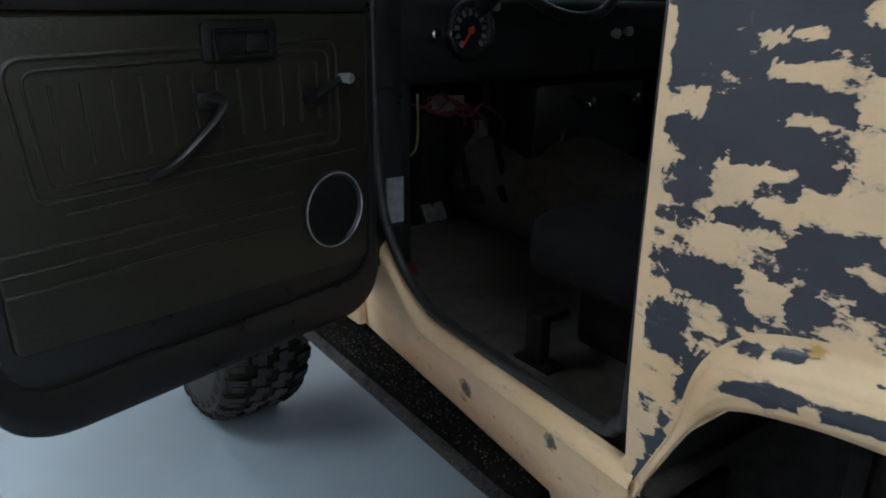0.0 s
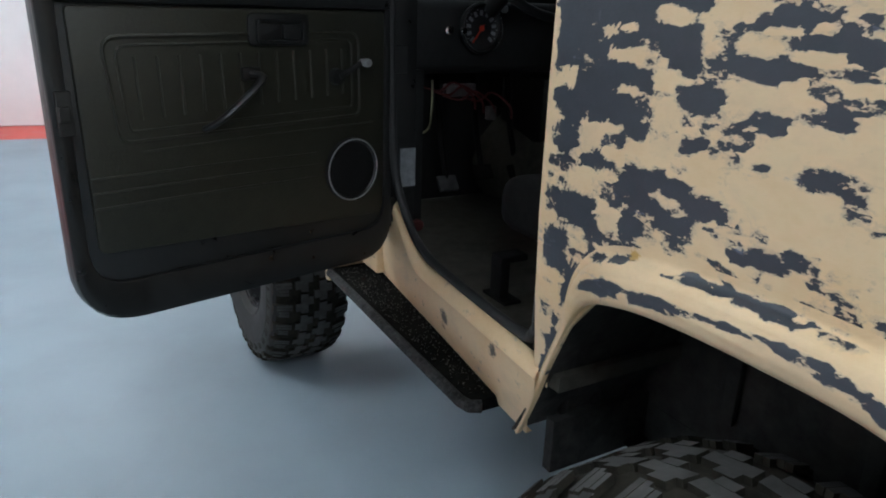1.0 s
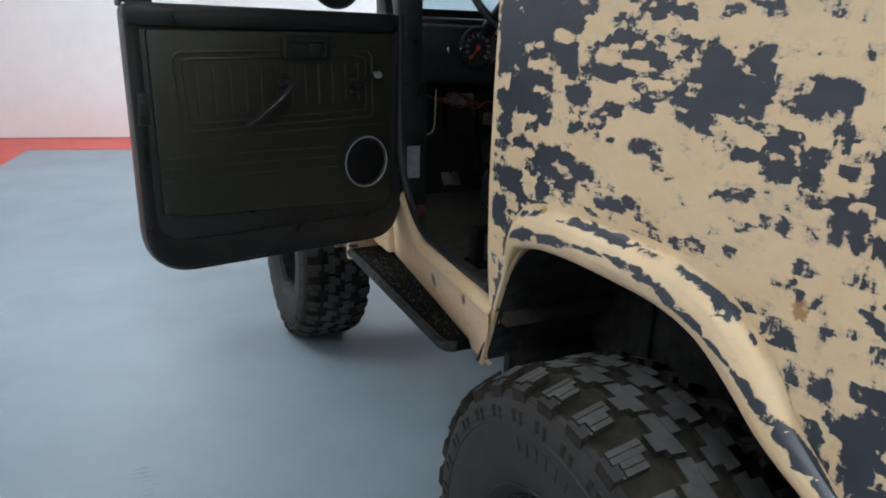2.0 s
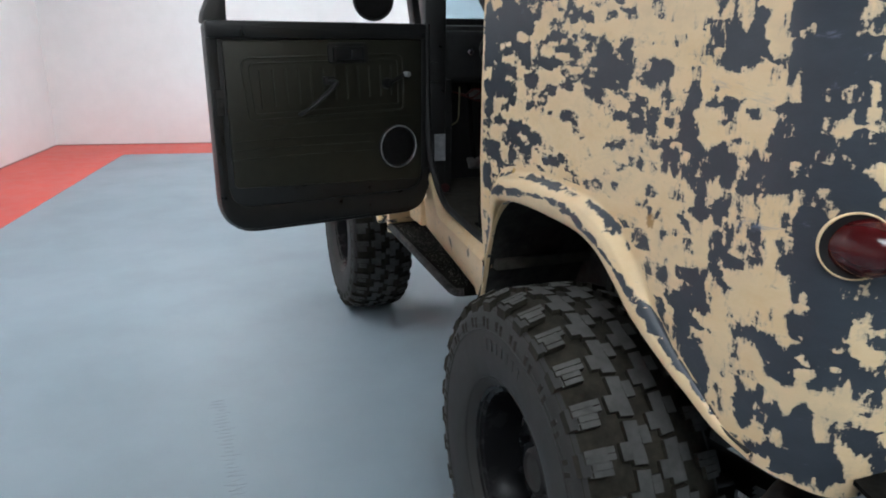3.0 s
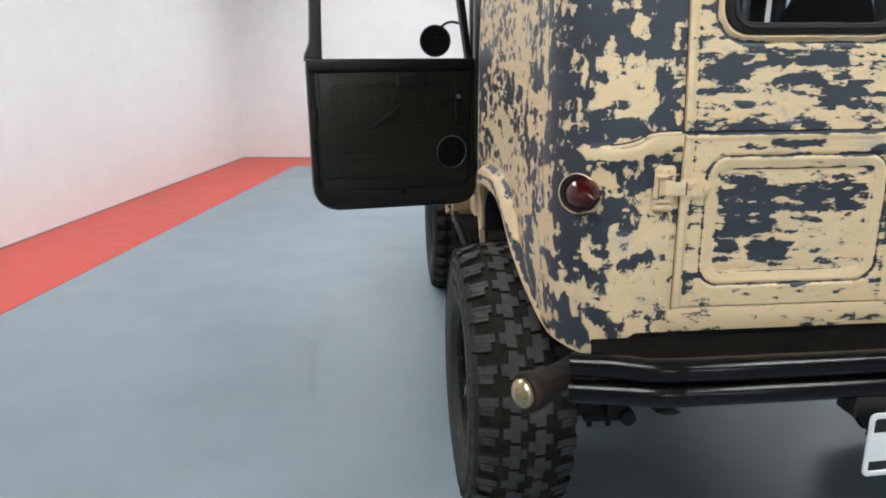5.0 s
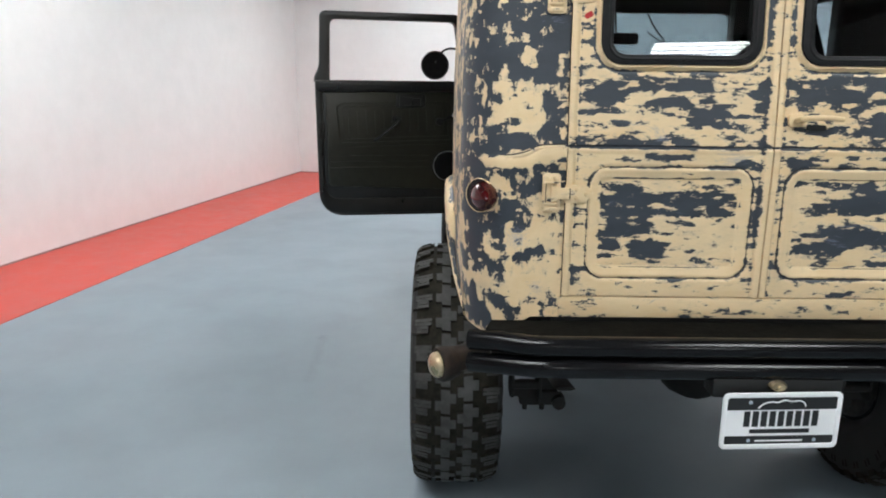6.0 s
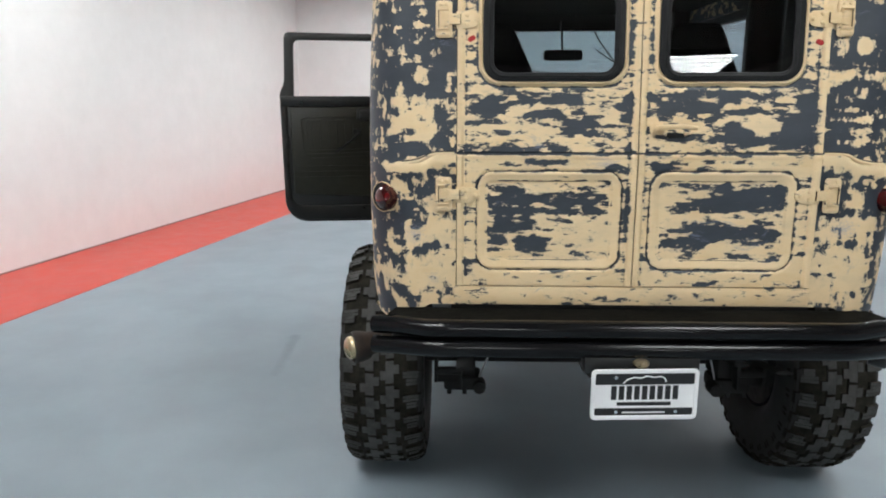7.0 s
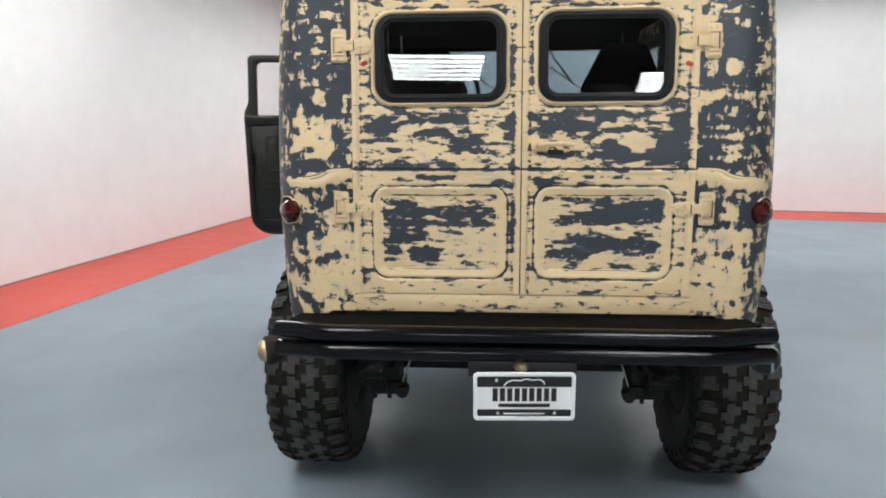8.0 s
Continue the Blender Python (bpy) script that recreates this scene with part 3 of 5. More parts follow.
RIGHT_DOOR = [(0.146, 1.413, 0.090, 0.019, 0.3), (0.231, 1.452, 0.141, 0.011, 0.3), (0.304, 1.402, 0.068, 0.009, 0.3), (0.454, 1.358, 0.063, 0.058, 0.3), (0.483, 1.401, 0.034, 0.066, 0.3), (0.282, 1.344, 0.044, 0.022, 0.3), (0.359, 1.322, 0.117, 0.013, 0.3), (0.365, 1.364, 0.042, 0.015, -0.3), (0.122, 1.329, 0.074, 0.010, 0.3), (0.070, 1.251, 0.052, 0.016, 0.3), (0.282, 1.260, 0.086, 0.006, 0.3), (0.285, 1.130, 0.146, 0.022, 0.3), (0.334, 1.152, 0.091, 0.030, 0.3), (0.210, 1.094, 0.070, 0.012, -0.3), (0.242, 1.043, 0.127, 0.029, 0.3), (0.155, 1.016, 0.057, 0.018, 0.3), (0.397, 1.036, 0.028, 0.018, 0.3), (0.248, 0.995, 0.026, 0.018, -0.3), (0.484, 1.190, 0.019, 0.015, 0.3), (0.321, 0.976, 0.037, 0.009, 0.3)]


def rubbed(w, tables, u, v):
    """The wear at a place, with each patch laid over the ones before it."""
    for table in tables:
        for cu, cv, su, sv, a in table:
            du, dv = (u - cu) / (max(su, 0.008) * 1.08), (v - cv) / (max(sv, 0.006) * 1.10)
            if abs(du) < 1.7 and abs(dv) < 1.7:
                w += (0.54 * a - w) * math.exp(-du ** 4 - dv ** 4)
    return w


def wear_side(x, y, z):
    ax = abs(x)
    wide = along(WIDTH, z) - 0.012 * step01(0.30, 0.14, y)
    u = y - lean(z) * (1 - step01(0.0, 0.55, y)) - (wide - ax)
    rear = step01(0.10, 0.0, u)
    w = -0.055 + 0.075 * rear * step01(1.46, 1.56, z) + 0.05 * step01(0.40, 0.25, u) * step01(1.0, 1.3, z) - 0.08 * blob(u, z, 0.60, 1.19, 0.24, 0.11)
    sides = (SIDE_FRONT, SIDE_LOW, SIDE_MID, SIDE_REAR)
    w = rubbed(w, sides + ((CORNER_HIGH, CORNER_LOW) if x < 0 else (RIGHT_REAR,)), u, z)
    w -= 0.22 * step01(1.150, 1.158, y)
    streak = abs(y - (1.142 - 0.345 * (z - 0.826))) if 0.80 < z < 1.04 else 1.0
    w += 0.26 * math.exp(-(streak / 0.010) ** 2)
    lip = 1.283 - 0.030 * step01(0.59, 0.65, ax)
    w -= 0.24 * step01(0.02, -0.02, u) * step01(0.76, 0.72, ax) * step01(lip + 0.004, lip - 0.004, z) * step01(lip - 0.034, lip - 0.022, z)
    w -= 0.10 * step01(1.04, 0.98, z) * step01(1.0, 1.06, y)
    return w


def wear_door(x, y, z):
    ax = abs(abs(x) - 0.262)
    w = rubbed(-0.07, (LEFT_DOOR if x < 0 else RIGHT_DOOR,), x, z)
    qx, qz = abs(abs(x) - 0.256) - 0.165, abs(z - 1.083) - 0.099
    d = math.hypot(max(qx, 0), max(qz, 0)) + min(max(qx, qz), 0) - 0.05
    if -0.034 < d < -0.005:
        w -= 0.22
    elif d >= -0.005 and z < 1.27:
        w -= 0.075
    # darker slate lines along the pressed creases
    w += (0.30 if abs(z - 1.083) > 0.10 else 0.16) * math.exp(-((d + 0.0295) / 0.0036) ** 2) + 0.25 * math.exp(-(d / 0.0036) ** 2)
    w += 0.32 * math.exp(-((z - 1.2835) / 0.0036) ** 2)
    wx, wz = abs(abs(x) - 0.252) - 0.148, abs(z - 1.623) - 0.079
    dw = math.hypot(max(wx, 0), max(wz, 0)) + min(max(wx, wz), 0) - 0.06
    w -= 0.25 * math.exp(-(dw / 0.006) ** 2)
    w += 0.20 * math.exp(-((dw - 0.011) / 0.003) ** 2)
    w += 0.10 * math.exp(-((min(abs(x), 0.531 - abs(x)) - 0.026) / 0.005) ** 2)
    w -= 0.12 * step01(0.241, 0.247, ax)
    w -= 0.12 * blob(abs(x), z, 0.26, 1.268, 0.5, 0.010)
    return w


def quarter_panel(side):
    plan = []
    y = 1.165
    while y > 0.145:
        plan.append((0.0, y))
        y -= 0.0085
    r = 0.14
    for k in range(23):
        a = radians(90 * k / 22)
        plan.append((r - r * math.cos(a), r - r * math.sin(a)))
    x = 0.16
    while x < 0.2840:
        plan.append((x, 0.0))
        x += 0.0085
    plan.append((0.2840, 0.0))
    cols = []
    for dx, py in plan:
        if dx == 0.0:
            low = along(ARCH, py)
        else:
            low = 0.783 + 0.039 * step01(0.10, 0.19, dx) - 0.018 * blob(dx, 0, 0.06, 0, 0.05, 1)
        col = []
        for k in range(141):
            z = low + (1.97 - low) * k / 140
            w = along(WIDTH, z) - 0.012 * step01(0.30, 0.14, py)
            hug = lean(z) * (1 - step01(0.0, 0.55, py))
            px = w - dx if dx < 0.15 else w - dx + (0.815 - w) * step01(0.15, 0.27, dx)
            if dx >= 0.03:
                edge = 1.283 - 0.030 * step01(0.225, 0.165, dx)
                ledge = 0.008 * step01(edge + 0.006, edge - 0.002, z) * step01(edge - 0.065, edge - 0.015, z) * step01(0.03, 0.09, dx)
                hug -= ledge
            col.append((side * -px, py + hug, z))
        cols.append(col)
    b = sheet(cols)
    bmesh.ops.recalc_face_normals(b, faces=b.faces[:])
    mid = b.faces[len(b.faces) // 4]
    mid.normal_update()
    if mid.normal.x * mid.calc_center_median().x < 0:
        bmesh.ops.reverse_faces(b, faces=b.faces[:])
    bmesh.ops.solidify(b, geom=b.faces[:], thickness=0.008)
    return b


def arch_distance(y, z):
    return min(math.hypot(y - a, z - c) for a, c in ARCH_FINE)


ARCH_FINE = [(p.x, p.y) for p in smooth_path([(a, c, 0) for a, c in ARCH], 8)]


def wear_flare(x, y, z):
    d = arch_distance(y, z)
    s = 9.0 * y + 5.0 * z
    mid = 0.033 + 0.007 * math.sin(1.7 * s + 0.6)
    wide = 0.0095 + 0.0045 * math.sin(2.3 * s + 2.0)
    band = math.exp(-((d - mid) / wide) ** 4)
    crease = math.exp(-((d - 0.068) / 0.0075) ** 2) * (1 if math.sin(2.6 * s + 1.0) > -0.55 else 0.3)
    front = step01(1.06, 1.0, y)
    gap = blob(y, z, 0.90, 1.035, 0.05, 0.02) + blob(y, z, 0.70, 1.055, 0.06, 0.016) + blob(y, z, 0.46, 1.0, 0.03, 0.03)
    return -0.25 + (0.36 * band + 0.36 * crease) * front - 0.16 * gap


def arch_flare(side):
    """The rolled lip round the wheel opening."""
    profile = [(0.086, 0.0015), (0.074, 0.002), (0.069, 0.005), (0.063, 0.017), (0.054, 0.027), (0.040, 0.033), (0.024, 0.035), (0.010, 0.032), (0.002, 0.026), (0.000, 0.018), (0.003, 0.002), (0.005, -0.03)]
    fine = []
    for (d0, o0), (d1, o1) in zip(profile, profile[1:]):
        steps = max(1, round(abs(d1 - d0) / 0.0035))
        fine += [(d0 + (d1 - d0) * k / steps, o0 + (o1 - o0) * k / steps) for k in range(steps)]
    profile = fine + [profile[-1]]
    rows = []
    n = len(ARCH_FINE)
    for i in range(n):
        (ya, za), (yb, zb) = ARCH_FINE[max(i - 3, 0)], ARCH_FINE[min(i + 3, n - 1)]
        ty, tz = yb - ya, zb - za
        ln = math.hypot(ty, tz)
        ny, nz = tz / ln, -ty / ln
        if nz < -0.2:
            ny, nz = -ny, -nz
        y0, z0 = ARCH_FINE[i]
        s = i / (n - 1)
        fade = step01(0.17, 0.32, s) * step01(1.04, 0.55, s)
        wide = 0.15 + 0.85 * fade
        row = []
        for d, out in profile:
            yy, zz = y0 + ny * d * wide, z0 + nz * d * wide
            w = along(WIDTH, zz) - 0.012 * step01(0.30, 0.14, yy)
            if out < -0.02:
                out *= 0.25 + 0.75 * fade
            row.append((side * -(w + (out * (0.12 + 0.88 * fade) if out > 0.003 else out)), yy, zz))
        rows.append(row)
    b = sheet(rows)
    bmesh.ops.recalc_face_normals(b, faces=b.faces[:])
    return b


def rear_door(side):
    """One leaf of the rear barn doors: a pressed skin with a window hole and a recessed lower panel."""
    nx, nz = 124, 262
    rows = []
    for j in range(nz + 1):
        z = 0.884 + (1.955 - 0.884) * j / nz
        row = []
        for i in range(nx + 1):
            ax = 0.0019 + (0.5287 - 0.0019) * i / nx
            cx, cz = abs(ax - 0.252), abs(z - 1.623)
            if cx < 0.186 and cz < 0.120 and not (cx > 0.15 and cz > 0.085 and math.hypot(cx - 0.15, cz - 0.085) > 0.034):
                row.append(None)
                continue
            y = lean(z) - 0.004
            # recessed field with a raised rim
            qx, qz = abs(ax - 0.256) - (0.215 - 0.05), abs(z - 1.083) - (0.149 - 0.05)
            d = math.hypot(max(qx, 0), max(qz, 0)) + min(max(qx, qz), 0) - 0.05
            y += 0.0045 * math.exp(-(d / 0.0034) ** 2)
            y += 0.0045 * step01(-0.004, -0.026, d) + 0.0035 * step01(-0.027, -0.032, d)
            # pressed line across the door and stiff edges
            y += 0.0060 * math.exp(-((z - 1.283) / 0.0030) ** 2) - 0.0035 * math.exp(-((z - 1.2745) / 0.0055) ** 2)
            edge = min(ax, 0.531 - ax)
            y -= 0.0055 * step01(0.022, 0.016, edge)
            y += 0.0012 * math.exp(-((edge - 0.024) / 0.004) ** 2)
            # swage round the window
            wx, wz = cx - (0.208 - 0.06), cz - (0.139 - 0.06)
            dw = math.hypot(max(wx, 0), max(wz, 0)) + min(max(wx, wz), 0) - 0.06
            y -= 0.009 * math.exp(-(dw / 0.0048) ** 2)
            y += 0.0025 * math.exp(-((dw - 0.011) / 0.003) ** 2)
            row.append((side * -ax, y, z))
        rows.append(row)
    b = sheet(rows)
    bmesh.ops.recalc_face_normals(b, faces=b.faces[:])
    f = b.faces[0]
    f.normal_update()
    if f.normal.y > 0:
        bmesh.ops.reverse_faces(b, faces=b.faces[:])
    bmesh.ops.solidify(b, geom=b.faces[:], thickness=0.010)
    return b


def upright(x, z, proud=0.0):
    """A pose on the rear face: local x to the vehicle's right, local y up, local z out of the face."""
    tilt = math.degrees(math.atan(0.085)) if z > 1.3 else 0
    return Matrix.Translation((x, lean(z) - 0.004 - proud, z)) @ Matrix.Rotation(radians(90 - tilt), 4, "X")


def hinge(parent, side, z):
    m = upright(side * -0.536, z)
    flip = Matrix.Diagonal((side, 1, 1, 1))
    plate = slab(round_rect(0.048, 0.104, 0.010), 0.0045, Matrix.Translation((-0.032, 0, 0)), 0.002)
    frame_ring = slab(round_rect(0.036, 0.060, 0.003), 0.007, Matrix.Translation((-0.034, 0.000, 0.004)), 0.0012, hole=round_rect(0.029, 0.050, 0.002))
    knuckle = slab(round_rect(0.014, 0.040, 0.003), 0.009, Matrix.Translation((-0.026, 0.000, 0.004)), 0.002)
    foot = slab(round_rect(0.036, 0.010, 0.003), 0.004, Matrix.Translation((-0.034, -0.042, 0.004)), 0.0015)
    leaf = slab([(0.004, 0.022), (0.004, -0.026), (0.036, -0.026), (0.060, -0.022), (0.076, -0.004), (0.074, 0.010), (0.060, 0.020), (0.040, 0.022)], 0.0060, None, 0.0018)
    strap = slab(round_rect(0.036, 0.030, 0.003), 0.0055, Matrix.Translation((-0.003, 0, 0.0045)), 0.0015)
    bolts = [lathe([(0.0065, 0), (0.0065, 0.003), (0.004, 0.0045), (0, 0.0045)], 10, Matrix.Translation((x, y, 0.0055))) for x, y in ((0.034, 0.012), (0.034, -0.014), (0.060, -0.002))] + [lathe([(0.006, 0), (0.006, 0.0025), (0.0035, 0.004), (0, 0.004)], 10, Matrix.Translation((x, y, 0.004))) for x, y in ((-0.042, 0.041), (-0.024, 0.041))]
    b = lump(plate, frame_ring, knuckle, foot, leaf, strap, *bolts)
    b.transform(m @ flip)
    if side < 0:
        bmesh.ops.reverse_faces(b, faces=b.faces[:])
    h = part("hinge", b, PAINT_REAR, parent, "tan painted strap hinge with round bolts", wear=lambda x, y, zz: -0.20, smooth=30)
    # Dark bars stand in for the shade in the hinge's gaps.
    for x0, x1, y0, y1 in ((-0.0482, -0.0462, -0.024, 0.024), (0.0152, 0.0166, -0.014, 0.014), (-0.0190, -0.0172, -0.022, 0.022)):
        dark = moved(box(x0, x1, y0, y1, 0.0072, 0.0115 if x0 > 0 else 0.0090), m @ flip)
        bmesh.ops.recalc_face_normals(dark, faces=dark.faces[:])
        part("hinge_shade_bar", dark, RUST_AND_LINES, h, "thin dark bar put in for the shade in the hinge's gaps")


def tail_lamp(side):
    way = (side * -math.sin(radians(39.5)), -math.cos(radians(39.5)), 0)
    m = facing(side * -0.747, 0.038, 1.150, way)
    ring = lathe([(0.0436, -0.008), (0.0462, -0.008), (0.0462, 0.0105), (0.0455, 0.0118), (0.0444, 0.0118), (0.0436, 0.011)], 44, m, True)
    lamp = part("tail_lamp", ring, PAINT_REAR, vehicle, "round red bullet tail lamp in a thin pale ring", wear=lambda x, y, z: -0.4)
    # Black disc: the lamp hollow's inner shade put into its colour.
    part("bucket", lathe([(0.0436, 0.0105), (0.042, 0.0092), (0, 0.0088)], 36, m), TRIM_BLACK, lamp, "black disc for the shaded hollow of the lamp")
    prof = [(0.0390, 0.0), (0.0390, 0.022), (0.0380, 0.036), (0.0345, 0.050), (0.028, 0.064), (0.020, 0.076), (0.0125, 0.085), (0.007, 0.091), (0.003, 0.095), (0, 0.096)]
    axis = facing(side * -0.741, 0.056, 1.149, (side * 0.03, -1, 0)) @ Matrix.Diagonal((0.95, 1.03, 1, 1))
    part("lens", lathe(prof, 32, axis), LENS, lamp, "deep red pointed glass lens")


for side in (1, -1):
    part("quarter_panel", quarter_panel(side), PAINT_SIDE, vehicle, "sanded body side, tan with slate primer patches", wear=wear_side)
    part("wheel_arch", arch_flare(side), PAINT_SIDE, vehicle, "tan rolled wheel arch lip with slate rubbed crest", wear=wear_flare)
    tail_lamp(side)
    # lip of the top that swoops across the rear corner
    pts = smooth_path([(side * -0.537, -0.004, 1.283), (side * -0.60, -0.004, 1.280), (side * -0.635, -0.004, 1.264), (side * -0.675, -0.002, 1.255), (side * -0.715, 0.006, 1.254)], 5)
    # Thin dark bar: the shade above the bead, put in as colour.
    part("bead_shade_line", sweep([(x, y + 0.0015, z + 0.0065) for x, y, z in pts], [0.0022] * (len(pts) - 4) + [0.0016, 0.0011, 0.0007, 0.0003], 5), RUBBER, vehicle, "dark line put in for the shade above the pressed bead")
    part("drip_bead", sweep([(x, y + 0.003, z) for x, y, z in pts], [0.0062] * (len(pts) - 4) + [0.005, 0.004, 0.0025, 0.001], 8), PAINT_REAR, vehicle, "tan pressed bead over the rear corner", wear=lambda x, y, z: -0.30)

# strip below the rear doors
part("rear_sill", box(-0.536, 0.536, -0.004, 0.02, 0.823, 0.880, 0.002), PAINT_REAR, vehicle, "tan strip below the rear doors with thin slate scratches", wear=lambda x, y, z: -0.15)
for x0, x1, y0, y1, z0, z1 in ((-0.545, 0.545, 0.012, 0.03, 0.80, 1.26), (-0.545, -0.42, 0.075, 0.095, 1.26, 1.94), (0.42, 0.545, 0.075, 0.095, 1.26, 1.94), (-0.06, 0.06, 0.075, 0.095, 1.26, 1.94), (-0.42, -0.06, 0.03, 0.05, 1.26, 1.46), (0.06, 0.42, 0.03, 0.05, 1.26, 1.46), (-0.42, -0.06, 0.075, 0.095, 1.76, 1.94), (0.06, 0.42, 0.075, 0.095, 1.76, 1.94)):
    part("door_seal", box(x0, x1, y0, y1, z0, z1), RUBBER, vehicle, "black rubber behind the door gaps")
for side in (1, -1):
    leaf = part("rear_door", rear_door(side), PAINT_REAR, vehicle, "tan and slate barn door leaf with a small window", wear=wear_door)
    m = upright(side * -0.252, 1.623)
    part("window_gasket", slab(round_rect(0.406, 0.268, 0.056), 0.010, m, 0.004, hole=round_rect(0.346, 0.218, 0.035)), GASKET, leaf, "thick black rubber window gasket")
    part("gasket_lip", sweep([m @ Vector((u, w, 0.009)) for u, w in round_rect(0.366, 0.240, 0.042)], 0.0045, 8, closed=True), GASKET, leaf, "inner lip of the window gasket")
    pane = part("pane", slab(round_rect(0.36, 0.236, 0.035), 0.004, m @ Matrix.Translation((0, 0, -0.001))), GLASS_REAR, leaf, "lightly tinted window pane", smooth=0)
    pane.visible_shadow = False
    # Thin dark lines along the pressed creases of the panel.
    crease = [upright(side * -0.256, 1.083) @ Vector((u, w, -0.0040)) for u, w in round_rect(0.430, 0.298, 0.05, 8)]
    part("panel_crease", sweep(crease, 0.0013, 5, closed=True), RUST_AND_LINES, leaf, "thin dark line along the pressed crease round the panel")
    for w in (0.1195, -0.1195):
        part("panel_crease", sweep([upright(side * -0.256, 1.083) @ Vector((u, w, -0.0072)) for u in (-0.165, -0.06, 0.06, 0.165)], [0.0006, 0.0016, 0.0016, 0.0006], 5), RUST_AND_LINES, leaf, "thin dark line along the pressed crease of the panel field")
    hinge(leaf, side, 1.163)
    hinge(leaf, side, 1.664)
    if side < 0:
        grip = lump(slab(round_rect(0.040, 0.034, 0.012), 0.010, upright(0.050, 1.355), 0.002),
                    sweep([upright(0.048, 1.356) @ Vector(p) for p in ((0, 0, 0.012), (0.004, 0.001, 0.026), (0.03, 0.004, 0.032), (0.075, 0.004, 0.030), (0.112, 0.001, 0.026))], [0.007, 0.0078, 0.0075, 0.0068, 0.006], 10))
        part("handle", grip, PAINT_REAR, leaf, "tan painted lever handle", wear=lambda x, y, z: -0.30)
        # Dark plate paints the lever's shadow together with a slate patch.
        part("lever_shade_patch", slab(round_rect(0.050, 0.014, 0.005), 0.004, upright(0.105, 1.336)), RUBBER, leaf, "dark patch for the lever's shadow and the slate paint under it")
# small red markers by the upper hinges
for x, z in ((-0.488, 1.610), (0.500, 1.598)):
    part("reflector", slab(round_rect(0.022, 0.014, 0.006), 0.004, upright(x, z) @ Matrix.Rotation(0.5 if x < 0 else -0.4, 4, "Z")), plain("red_marker", (0.35, 0.01, 0.01), (0.45, 0.02, 0.02), 0.4, 0, 20, 0), vehicle, "small red marker")

# top of the body
def side_box(side, x0, x1, y0, y1, z0, z1, bevel=0.01):
    return box(min(-side * x0, -side * x1), max(-side * x0, -side * x1), y0, y1, z0, z1, bevel)


def roof_shell():
    rows = []
    for j in range(25):
        y = 0.06 + (2.14 - 0.06) * j / 24
        row = []
        for i in range(25):
            u = -1 + 2 * i / 24
            edge = 1 - abs(u) ** 6
            row.append((u * 0.788, y, 1.955 + 0.085 * edge * min(1, step01(0.03, 0.14, y) * 0.6 + 0.4)))
        rows.append(row)
    return sheet(rows, 0.02)


part("roof", roof_shell(), PAINT_SIDE, vehicle, "plain low domed hard top", wear=lambda x, y, z: -0.05)
part("headliner", lump(box(-0.74, 0.74, 0.09, 2.10, 1.90, 1.945)), CLOTH, vehicle, "dark headliner under the hard top")
part("header_panel", lump(box(-0.545, 0.545, 0.056, 0.09, 1.955, 2.02)), PAINT_REAR, vehicle, "tan header above the rear doors", wear=lambda x, y, z: 0.0)
for side in (1, -1):
    part("inner_trim", lump(side_box(side, 0.735, 0.755, 0.17, 1.13, 1.06, 1.92, 0), side_box(side, 0.56, 0.675, 0.072, 0.10, 0.86, 1.92, 0), moved(box(-0.066, 0.066, -0.006, 0.006, 0.86, 1.92), Matrix.Translation((side * -0.71, 0.135, 0)) @ Matrix.Rotation(radians(side * -45), 4, "Z"))), CLOTH, vehicle, "black inner side trim")
    part("roof_side", side_box(side, 0.715, 0.752, 1.165, 2.14, 1.83, 1.96, 0.006), PAINT_SIDE, vehicle, "drip rail side of the hard top", wear=lambda x, y, z: 0.05)
    part("door_pillar", lump(side_box(side, 0.735, 0.800, 1.135, 1.163, 0.86, 1.50, 0.004), side_box(side, 0.720, 0.768, 1.135, 1.163, 1.50, 1.86, 0.004)), BLACK, vehicle, "black painted door pillar return")

TAPER = 0.13


def rocker(side):
    profile = [(-0.778, 0.770), (-0.780, 0.820), (-0.783, 0.824), (-0.790, 0.8235), (-0.796, 0.818), (-0.806, 0.806), (-0.809, 0.796), (-0.806, 0.790), (-0.807, 0.765), (-0.797, 0.715), (-0.778, 0.665), (-0.768, 0.630), (-0.754, 0.632)]
    rows = []
    flip = [(z, y) for y, z in ARCH[:4]]
    for px, pz in profile:
        y0 = along(flip, pz) if pz < 0.76 else 1.160 if pz > 0.745 else 1.16
        if pz >= 0.745:
            y0 = 1.150
        row = []
        for k in range(41):
            y = y0 + (2.22 - y0) * k / 40
            rise = 0.13 * step01(1.70, 1.98, y) ** 1.6 * step01(0.72, 0.81, pz)
            row.append((side * -(abs(px) - TAPER * max(0, y - 1.16)), y, pz - 0.045 * max(0, y - 1.16) + rise))
        rows.append(row)
    b = sheet(rows)
    bmesh.ops.recalc_face_normals(b, faces=b.faces[:])
    return b


for side in (1, -1):
    part("rocker_panel", rocker(side), PAINT_SIDE, vehicle, "tan rocker panel with small chips, below the door", wear=lambda x, y, z: -0.235)


def opening_seal(side):
    pts = [(0.786, 1.172, 1.83), (0.792, 1.172, 1.30), (0.790, 1.174, 0.93), (0.778, 1.198, 0.862), (0.762, 1.27, 0.828), (0.721, 1.60, 0.814), (0.704, 1.76, 0.820), (0.700, 1.86, 0.872), (0.705, 1.93, 0.98), (0.708, 1.955, 1.15), (0.708, 1.965, 1.45)]
    return sweep([(side * -x, y, z) for x, y, z in smooth_path(pts, 6)], 0.0115, 10)


